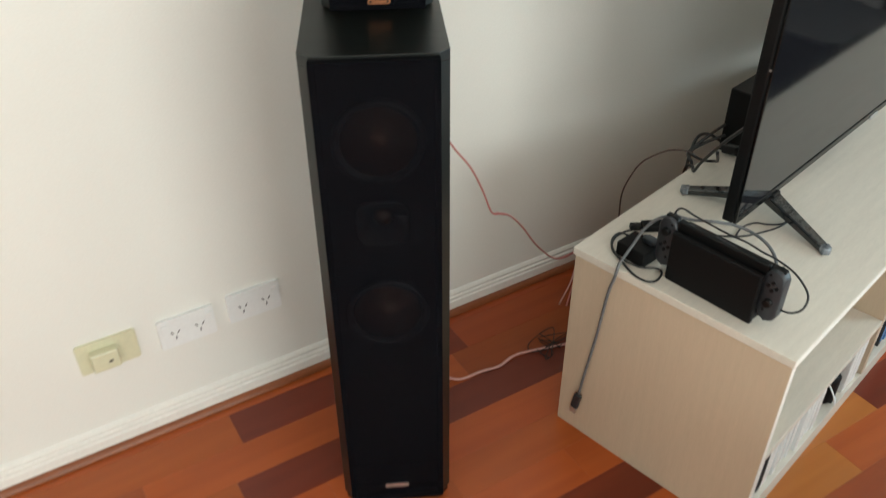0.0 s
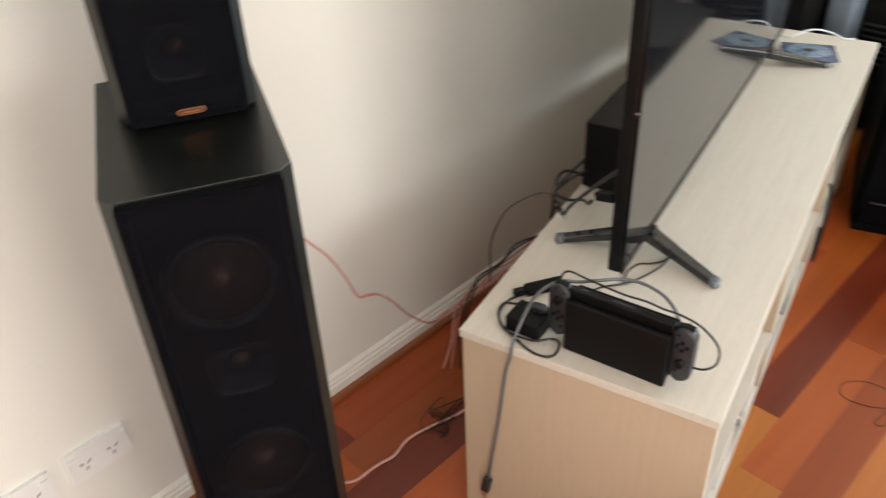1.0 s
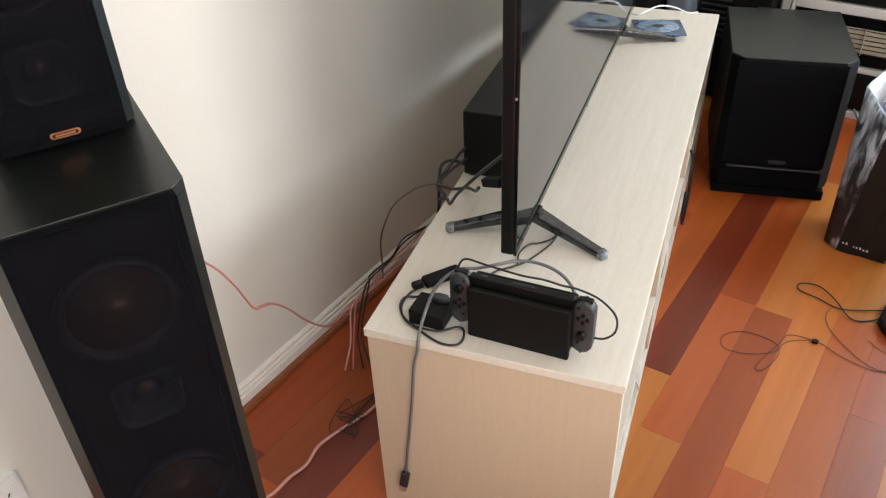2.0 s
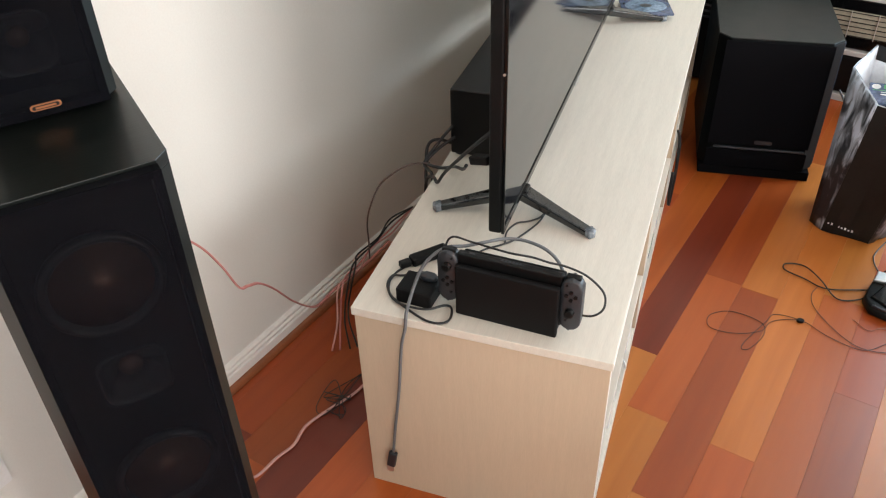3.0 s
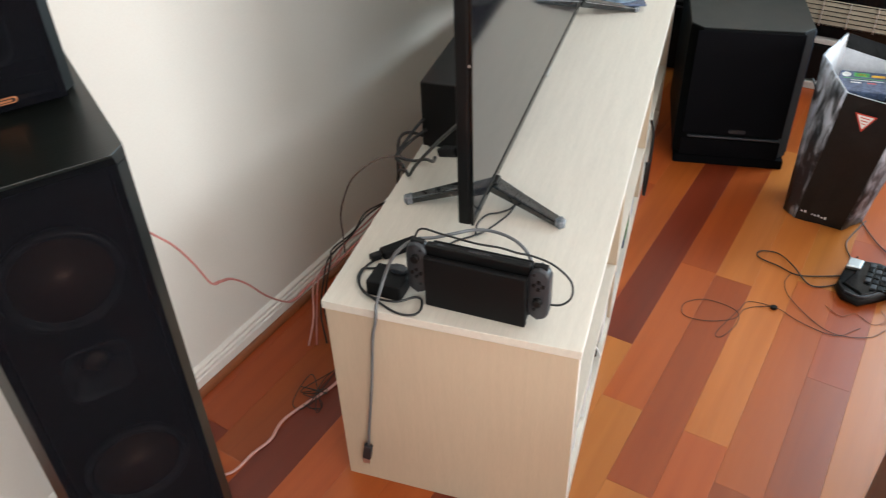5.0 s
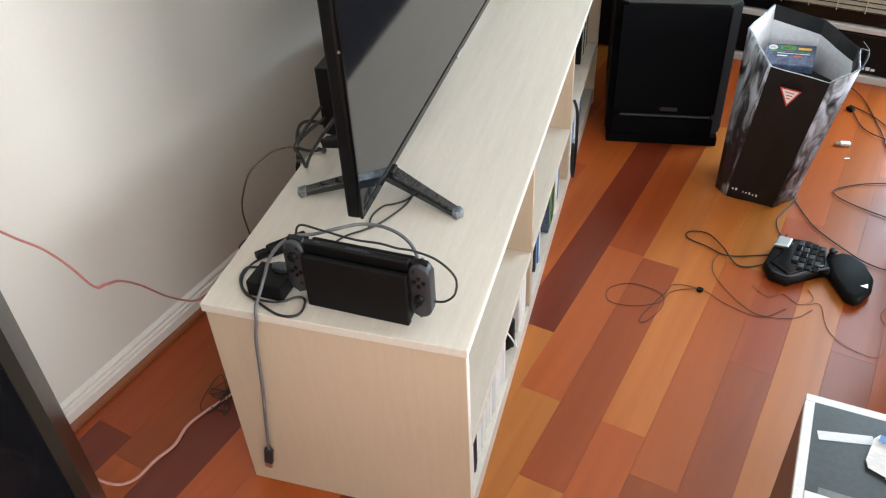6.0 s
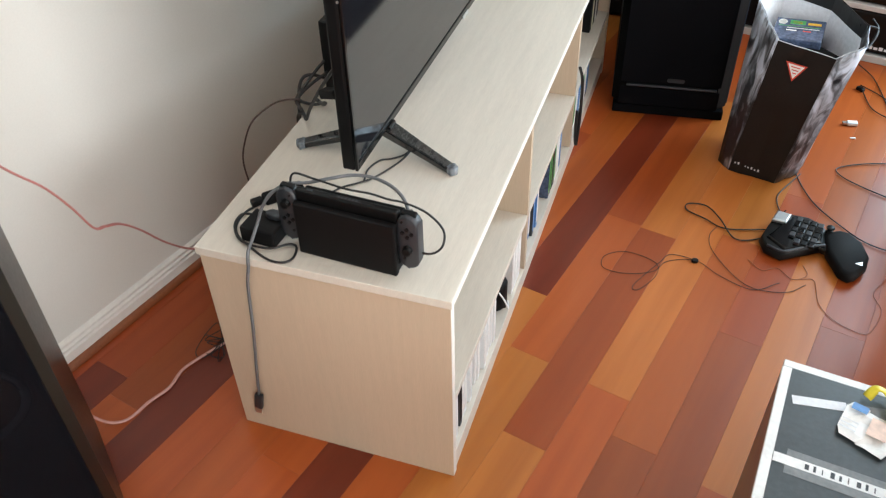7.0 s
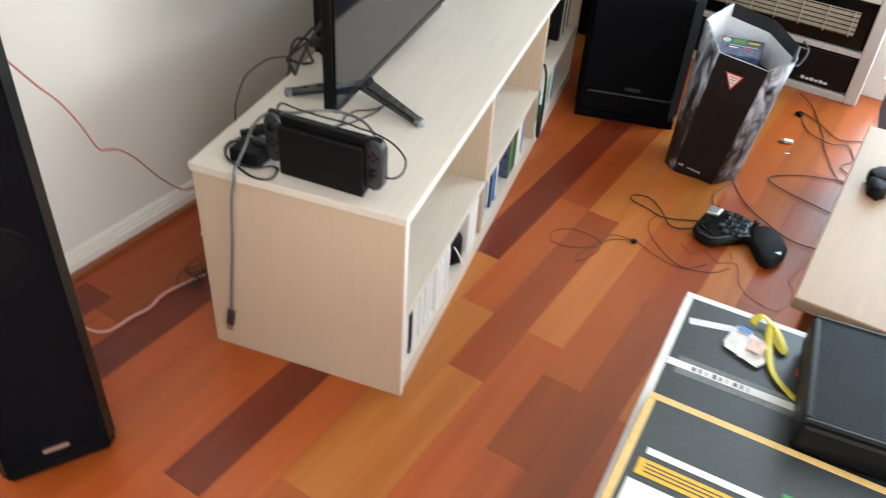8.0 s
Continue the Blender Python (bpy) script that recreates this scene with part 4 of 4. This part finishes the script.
cable("thin_floor_cord", [(0.197, 0.973, F), (0.191, 0.927, F), (0.215, 0.874, F), (0.289, 0.810, F), (0.344, 0.792, F), (0.409, 0.817, F), (0.440, 0.863, F)], 0.0008, CABLE, "thin black lead looped on the floor boards")
cable("thin_floor_cord", [(0.425, 0.876, F), (0.454, 0.888, F), (0.481, 0.816, F), (0.524, 0.779, F), (0.585, 0.768, F), (0.603, 0.802, F), (0.607, 0.863, F), (0.581, 0.912, F), (0.596, 0.970, F), (0.606, 1.018, F)], 0.0008, BEAD, "thin dark red lead curling on the floor boards")
cable("thin_floor_cord", [(0.299, 0.885, F), (0.338, 0.863, F), (0.368, 0.889, F), (0.409, 0.868, F), (0.435, 0.899, F), (0.419, 0.930, F)], 0.0008, BEAD, "thin dark red lead curling on the floor boards")
cable("keypad_lead", [(0.338, 1.023, 0.015), (0.298, 1.011, 0.005), (0.217, 0.970, 0.004), (0.160, 0.983, 0.004), (0.108, 0.995, 0.004), (0.103, 1.022, 0.004), (0.147, 1.036, 0.004), (0.195, 0.996, 0.008), (0.248, 0.944, 0.004), (0.294, 0.966, 0.004), (0.317, 0.992, 0.012)], 0.0018, CABLE, "black braided keypad lead looped on the floor")
cable("floor_lead", [(0.306, 1.330, 0.004), (0.317, 1.282, 0.004), (0.382, 1.188, 0.004), (0.464, 1.125, 0.004), (0.535, 1.088, 0.004), (0.608, 1.090, 0.004), (0.749, 1.136, 0.004)], 0.0017, CABLE, "black lead trailing across the floor boards")
cable("floor_lead", [(0.332, 1.084, 0.03), (0.320, 1.102, 0.006), (0.294, 1.169, 0.004), (0.313, 1.265, 0.004), (0.321, 1.299, 0.004)], 0.0017, CABLE, "black lead running from the keypad to the bag")
cable("floor_lead", [(0.744, 1.552, 0.004), (0.571, 1.488, 0.004), (0.482, 1.449, 0.004), (0.411, 1.391, 0.004), (0.405, 1.357, 0.004), (0.459, 1.327, 0.004), (0.589, 1.296, 0.004), (0.717, 1.268, 0.004)], 0.0017, CABLE, "black lead in a wide loop on the floor")
cable("floor_lead", [(0.366, 1.873, 0.004), (0.439, 1.830, 0.004), (0.523, 1.754, 0.004), (0.595, 1.788, 0.004), (0.712, 1.765, 0.004)], 0.0017, CABLE, "black lead in front of the heater")
cable("floor_lead", [(0.335, 1.976, 0.02), (0.399, 1.925, 0.004), (0.476, 1.739, 0.004), (0.497, 1.665, 0.004), (0.553, 1.540, 0.004), (0.587, 1.488, 0.004), (0.654, 1.461, 0.004)], 0.0017, CABLE, "black lead in front of the heater")
cable("floor_lead", [(0.376, 1.843, 0.004), (0.427, 1.741, 0.004), (0.507, 1.698, 0.008), (0.556, 1.730, 0.004), (0.592, 1.644, 0.004), (0.568, 1.577, 0.004), (0.634, 1.522, 0.004)], 0.0017, CABLE, "black lead tangled in front of the heater")
us = thing("usb_plug", pose(0.392, 1.628, 0, 0, 0, 22), "white lead plug lying on the floor boards", "plug")
part("body", box(-0.018, 0.012, -0.009, 0.009, 0.001, 0.012, 0.003), WHITE, us)
part("tip", box(-0.030, -0.018, -0.006, 0.006, 0.003, 0.009), STEEL, us)
bit = tagged(part("paper_scrap", box(-0.008, 0.008, -0.003, 0.003, 0, 0.002, 0.0005), PAPER), "tiny white paper scrap on the floor", "scrap")
bit.matrix_world = pose(0.407, 1.556, 0.0005, 0, 0, 30)
bit2 = tagged(part("connector_block", box(-0.012, 0.012, -0.008, 0.008, 0, 0.012, 0.003), BLACK), "black connector on the floor lead", "plug")
bit2.matrix_world = pose(0.371, 1.843, 0.0005, 0, 0, -30)

# ---- gas heater ----


def heater():
    h = thing("gas_heater", pose(0.110, 2.040, 0), "black gas wall heater in a pale enamel surround", "heater")
    w = 0.385
    part("body", box(-w + 0.02, w - 0.02, 0.03, 0.118, 0.0, 0.62, 0.004), MATT, h)
    for s in (-1, 1):
        part("surround_upright", box(s * w - 0.022, s * w + 0.022, 0, 0.029, 0.0, 0.64, 0.004), ENAMEL, h)
    for z0, z1 in ((0.0, 0.026), (0.168, 0.186), (0.36, 0.392), (0.60, 0.64)):
        part("surround_rail", box(-w + 0.0225, w - 0.0225, 0.002, 0.029, z0, z1, 0.003), ENAMEL, h)
    part("lower_panel", box(-w + 0.03, w - 0.03, 0.008, 0.0295, 0.031, 0.163, 0.006), BLACK, h, "black lower panel")
    for k in range(6):
        part("print_bar", box(0.20 + k * 0.016, 0.212 + k * 0.016, 0.0065, 0.008, 0.045, 0.056 - 0.003 * (k % 2)), PAPERIN, h)
    part("fire_window", box(-w + 0.03, w - 0.03, 0.014, 0.0295, 0.19, 0.356, 0.003), GLOSS, h)
    rad = part("radiant_panel", box(-0.225, 0.315, 0.010, 0.0138, 0.232, 0.318, 0.001), TILE, h, "beige radiant panel behind wires")
    for i in range(6):
        part("guard_wire", cyl(0.045, 0.006, 0.236 + i * 0.0158, 0.0016, 0.55, axis="x", seg=6), MATT, rad)
    for i in range(7):
        part("guard_wire", cyl(-0.21 + i * 0.085, 0.0055, 0.275, 0.0016, 0.09, seg=6), STEEL, rad)
    part("upper_panel", box(-w + 0.03, w - 0.03, 0.010, 0.0295, 0.396, 0.596, 0.004), BLACK, h)
    return h


heater()

# ---- dark things in the corner past the cabinet ----


def computer_case(m, wide, label):
    p = thing("computer_tower", m, label, "computer")
    part("case_shell", box(-wide / 2, wide / 2, 0, 0.14, 0.012, 0.60, 0.006), MATT, p)
    for i in range(7):
        part("vent_slat", box(-wide / 2 + 0.006, -0.008, -0.006, -0.0005, 0.245 + i * 0.021, 0.252 + i * 0.021, 0.001), GREY, p)
    part("front_bezel", box(0.0, wide / 2 - 0.006, -0.008, -0.0005, 0.03, 0.59, 0.002), BLACK, p)
    for sx in (-1, 1):
        part("foot", box(sx * (wide / 2 - 0.03) - 0.012, sx * (wide / 2 - 0.03) + 0.012, 0.01, 0.13, 0, 0.0118), RUBBER, p)
    return p


computer_case(pose(-0.430, 1.95, 0), 0.24, "black computer case with horizontal vent slats")
cr = thing("black_carton", pose(-0.272, 1.87, 0, 0, 0, 4), "black carton with red-lined flaps", "box")
part("carton", box(-0.070, 0.070, -0.05, 0.06, 0, 0.385, 0.003), BAGFRONT, cr)
part("flap", sheet([[(-0.055, -0.05, 0.386), (0.0, -0.05, 0.386)], [(-0.030, -0.058, 0.412), (0.0, -0.055, 0.425)]], 0.002), RED, cr, "red inner face of a flap")
part("flap", sheet([[(0.050, -0.04, 0.386), (0.068, -0.04, 0.386)], [(0.050, -0.045, 0.425), (0.068, -0.045, 0.425)]], 0.002), RED, cr)
bg = thing("storage_tub", pose(-0.603, 1.97, 0), "blue-grey plastic storage tub behind the cabinet", "tub")
part("tub", prism(round_rect(0.085, 0.20, 0.02), 0, 0.57, 0.006, scale_top=1.04), BLUEGREY, bg)
part("lid", prism(round_rect(0.093, 0.215, 0.02), 0.5705, 0.59, 0.004), BLUEGREY, bg)
bc = thing("black_crate", pose(-0.757, 1.90, 0), "tall black storage box in the corner past the cabinet", "box")
part("body", box(-0.095, 0.095, -0.16, 0.16, 0, 0.60, 0.008), MATT, bc)
part("lid", box(-0.098, 0.098, -0.163, 0.163, 0.6005, 0.625, 0.006), BLACK, bc)

cable("heater_lead", [(-0.258, 2.044, 0.42), (-0.264, 2.025, 0.33), (-0.251, 2.017, 0.22), (-0.258, 2.019, 0.10), (-0.250, 2.003, 0.01)], 0.0021, CABLE, "black lead hanging beside the heater")
cable("sub_lead", [(0.047, 1.699, 0.20), (0.077, 1.658, 0.17), (0.087, 1.637, 0.09), (0.084, 1.660, 0.01), (0.102, 1.738, 0.004), (0.183, 1.800, 0.004)], 0.003, GREYCABLE, "grey lead hanging behind the subwoofer")

# ---- cartons ----


def carton(name, m, w, d, h, edge, label, rim, foot=0.0):
    c = thing(name, m, label, "box")
    part("carton_body", box(0, w, -d, 0, foot, h - 0.002, 0.003), CARD_B, c)
    part("top_print", box(rim, w - rim, -d + rim, -rim, h - 0.0018, h - 0.0002), CARD_B, c)
    part("edge_strip", box(0, w, -rim, 0.001, h - 0.012, h, 0.001), edge, c)
    part("edge_strip", box(-0.001, rim, -d, -rim - 0.0003, h - 0.012, h, 0.001), edge, c)
    part("edge_strip", box(w - rim, w + 0.001, -d, -rim - 0.0003, h - 0.012, h, 0.001), edge, c)
    return c


BX = pose(0.463, 0.223, 0.010, 0, 0, 5.5)
wb = carton("speaker_carton", BX, 0.46, 0.60, 0.375, CARD_W, "dark grey carton with white edges and strips of packing tape", 0.013, -0.010)
part("white_strip", box(0.0135, 0.40, -0.194, -0.178, 0.3754, 0.3757), CARD_W, wb, "white printed band")
part("packing_tape", box(0.03, 0.27, -0.208, -0.166, 0.3751, 0.3753), TAPE, wb, "clear packing tape over the join")
for k in range(9):
    part("writing_bar", box(0.055 + 0.011 * k, 0.0605 + 0.011 * k - 0.002 * (k % 3), -0.191, -0.182 + 0.001 * (k % 2), 0.3758, 0.3760), GREY, wb)
tp = part("tape_piece", box(0, 0.075, -0.008, 0.008, 0.3752, 0.3757), PAPERIN, wb, "silvery piece of tape")
tp.matrix_local = pose(0.022, -0.075, 0, 0, 0, 14)
part("packing_tape", box(0.075, 0.15, -0.010, 0.010, 0.3752, 0.3755), TAPE, wb).matrix_local = pose(0.022, -0.078, 0, 0, 0, 14)
cd = thing("paper_tag", BX @ pose(0.125, -0.085, 0.3762, 0, 0, -12), "crumpled white printed paper tag on the carton", "tag")
rows = [[(-0.036 + 0.072 * i / 6 + 0.006 * (j in (0, 5)) * (1 if i < 3 else -1), -0.034 + 0.068 * j / 5 - 0.010 * i / 6, 0.004 + 0.004 * noise.noise(Vector((i * 0.8, j * 0.9, 2)))) for i in range(7)] for j in range(6)]
part("paper", sheet(rows, 0.0006), PAPER, cd)
part("blue_print", box(-0.030, -0.008, 0.016, 0.029, 0.0085, 0.0089), BLUE, cd)
part("peach_print", box(0.0, 0.026, -0.018, 0.016, 0.0085, 0.0089), surface("peach_print", (0.72, 0.52, 0.42), 0.5, vary=0.2, scale=90), cd)
for k in range(3):
    part("print_bar", box(-0.035, -0.012, -0.024 + 0.008 * k, -0.0222 + 0.008 * k, 0.0085, 0.0088), PAPERIN, cd)
st = tagged(part("yellow_ribbon", tube([(0.118, -0.03, 0.38), (0.128, -0.018, 0.392), (0.145, -0.022, 0.388), (0.158, -0.05, 0.382), (0.18, -0.075, 0.379), (0.168, -0.05, 0.386), (0.15, -0.035, 0.392), (0.155, -0.08, 0.383), (0.172, -0.13, 0.379), (0.205, -0.165, 0.379), (0.225, -0.175, 0.379)], 0.0016, 6, 8, flat=4.6), YELLOW, smooth=True), "bright yellow ribbon tied to the paper tag", "ribbon")
st.matrix_world = BX
part("red_print", box(0.205, 0.209, -0.115, -0.095, 0.3752, 0.3755), RED, wb)

YX = pose(0.502, -0.061, 0.3862, 0, 0, 4.5)
yb = carton("printed_carton", YX, 0.50, 0.36, 0.018, CARD_Y, "flat dark grey carton edged in yellow lying on the larger carton", 0.012)
part("white_print", box(0.03, 0.22, -0.118, -0.106, 0.0182, 0.0186), PAPER, yb)
part("amber_label", box(0.025, 0.22, -0.158, -0.128, 0.0182, 0.0186), AMBER, yb, "amber label with small print")
for k in range(3):
    part("print_bar", box(0.035, 0.19 - 0.02 * k, -0.137 - 0.007 * k, -0.1345 - 0.007 * k, 0.0187, 0.0189), CARD_B, yb)
part("white_label", box(0.02, 0.24, -0.24, -0.17, 0.0182, 0.0186), PAPER, yb, "pale printed label")
part("green_print", box(0.215, 0.235, -0.095, -0.085, 0.0182, 0.0186), GREEN, yb)

# ---- black perforated case on the cartons ----
mc = thing("mesh_case", pose(0.666, 0.203, 0.3865, 0, 0, 10), "black equipment case with a perforated top resting on the cartons", "case")
part("case_body", box(0, 0.36, -0.245, 0, 0.006, 0.066, 0.008), BLACK, mc)
for x0, x1, y0, y1 in ((0.001, 0.359, -0.009, -0.001), (0.001, 0.359, -0.244, -0.236), (0.001, 0.012, -0.2355, -0.0095), (0.348, 0.359, -0.2355, -0.0095)):
    part("top_rim", box(x0, x1, y0, y1, 0.0662, 0.0745, 0.003), BLACK, mc)


def perforated(w, d, step, r):
    """A plate with square holes: bars both ways, joined."""
    bm = bmesh.new()
    for i in range(int(w / step) + 1):
        box(i * step - r, i * step + r, -d, 0, 0, 0.0012, bm=bm)
    for j in range(int(d / step) + 1):
        box(0, w, -j * step - r, -j * step + r, 0.0001, 0.0013, bm=bm)
    return bm


pf = part("perforated_plate", perforated(0.335, 0.225, 0.0045, 0.0013), MESHPLATE, mc, "dark perforated metal plate")
pf.matrix_local = pose(0.0125, -0.010, 0.0712)
tagged(pf, kind="stuff")
for x, yy in ((0.03, -0.03), (0.33, -0.03), (0.03, -0.215), (0.33, -0.215)):
    part("foot", cyl(x, yy, 0.003, 0.012, 0.0062, seg=14), RUBBER, mc)

# ---- low table and what is by it ----
tb = thing("coffee_table", pose(0.625, 0.307, 0, 0, 0, 1.2), "low pale oak veneer table with a worn corner", "table")
part("tabletop", box(0, 0.62, 0, 0.76, 0.375, 0.40, 0.003), OAK, tb)
for x, yy in ((0.025, 0.025), (0.545, 0.025), (0.025, 0.685), (0.545, 0.685)):
    part("leg", box(x, x + 0.05, yy, yy + 0.05, 0, 0.3745, 0.003), BEAD, tb)
for y0 in (0.04, 0.70):
    part("apron", box(0.076, 0.544, y0, y0 + 0.018, 0.31, 0.3745), BEAD, tb)
rc = thing("game_controller", pose(0.711, 0.813, 0.4005, 0, 0, 30), "small black game controller on the table", "controller")
part("body", prism(round_rect(0.13, 0.055, 0.025), 0, 0.03, 0.008), MATT, rc, smooth=True)
for sx in (-1, 1):
    part("grip", prism(round_rect(0.035, 0.06, 0.015), 0, 0.028, 0.008), MATT, rc, smooth=True).matrix_local = pose(sx * 0.058, -0.035, 0, 0, 0, sx * 18)
so = thing("footstool", pose(0.866, 1.383, 0, 0, 0, 8), "blue-grey padded stool with a black base", "stool")
part("cushion", box(-0.24, 0.24, -0.2, 0.2, 0.22, 0.40, 0.03, 3), BLUEGREY, so, smooth=True)
part("base", box(-0.21, 0.21, -0.17, 0.17, 0.05, 0.2195, 0.006), MATT, so)
for x, yy in ((-0.19, -0.15), (0.19, -0.15), (-0.19, 0.15), (0.19, 0.15)):
    part("castor", cyl(x, yy, 0.025, 0.022, 0.05, seg=16), BLACK, so)

# ---- floor boards, one by one ----
TONES = {
    "l": floor_wood("light_floor_board", (0.415, 0.123, 0.020), (0.52, 0.170, 0.033)),
    "m": floor_wood("mid_red_floor_board", (0.360, 0.073, 0.0115), (0.45, 0.101, 0.0175)),
    "r": floor_wood("red_floor_board", (0.285, 0.051, 0.009), (0.36, 0.071, 0.0125)),
    "d": floor_wood("dark_red_floor_board", (0.130, 0.019, 0.0055), (0.185, 0.030, 0.009)),
}
BW, X0 = 0.094, 0.030
floor = tagged(part("floor", box(WALL - 0.1, EAST + 0.1, SOUTH - 0.1, FAR + 0.1, -0.05, -0.0175), BEAD), "polished red-brown hardwood strip floor", "floor", kind="structure")
# columns counted from X0 eastwards: cross joints and the tones between them, south to north
KNOWN = {
    -10: ([-0.88, -0.3, 0.5], "mmrm"), -9: ([-0.731, -0.15, 0.6], "mdrm"), -8: ([-0.95, -0.2, 0.35], "rmrd"), -7: ([-0.78, 0.15, 0.8], "mdmr"),
    -6: ([-0.62, 0.3], "mml"), -5: ([-0.40, 0.1, 0.9], "mmmr"), -4: ([-0.15, 0.55, 1.2], "mmrm"),
    -3: ([-0.42, 0.30, 0.70], "mdrm"), -2: ([-0.5, 0.06, 0.527, 1.53], "mmldm"), -1: ([-0.9, -0.3, 0.346, 0.88, 1.48], "rmlmrm"),
    0: ([-0.35, 0.14, 0.872, 1.58], "mlrlm"), 1: ([-0.35, 0.336, 1.38], "mmll"), 2: ([-0.6, -0.008, 0.24, 0.95], "mmrml"),
    3: ([-0.2, 0.62, 1.2], "mrrm"), 4: ([-0.7, 0.22, 1.0], "rmlm"), 5: ([-0.4, 0.75, 1.5], "mrrm"), 6: ([-0.5, 0.35, 1.15], "mrmr"), 7: ([0.1, 0.9, 1.6], "rmrm"),
}


def board_mesh(length, width, tone):
    me = bpy.data.meshes.new("floor_board")
    bm = box(-width / 2 + 0.0001, width / 2 - 0.0001, 0.0001, length - 0.0001, -0.0165, 0.0, 0.0)
    top = [e for e in bm.edges if all(v.co.z > -0.001 for v in e.verts)]
    bmesh.ops.bevel(bm, geom=top, offset=0.00025, segments=1, affect="EDGES")
    bmesh.ops.recalc_face_normals(bm, faces=bm.faces)
    bm.to_mesh(me)
    bm.free()
    me.materials.append(TONES[tone])
    return me


rng = random.Random(21)
k0, k1 = math.floor((WALL - X0) / BW), math.ceil((EAST - X0) / BW)
for k in range(k0, k1):
    if k in KNOWN:
        joints, tones = KNOWN[k]
        joints = [-1.7 + rng.uniform(-0.2, 0.2)] + list(joints)
        tones = rng.choice("mrl") + tones
    else:
        joints, yy = [], SOUTH + rng.uniform(0.2, 1.0)
        while yy < FAR - 0.2:
            joints.append(yy)
            yy += rng.uniform(0.4, 1.2)
        tones = "".join(rng.choice("lmmrrd") for _ in range(len(joints) + 1))
    ends = [SOUTH] + joints + [FAR]
    for a, b3, tone in zip(ends, ends[1:], tones):
        ob = new("floor_board", board_mesh(b3 - a, BW, tone))
        ob.parent = floor
        ob.location = (X0 + (k + 0.5) * BW, a, 0)
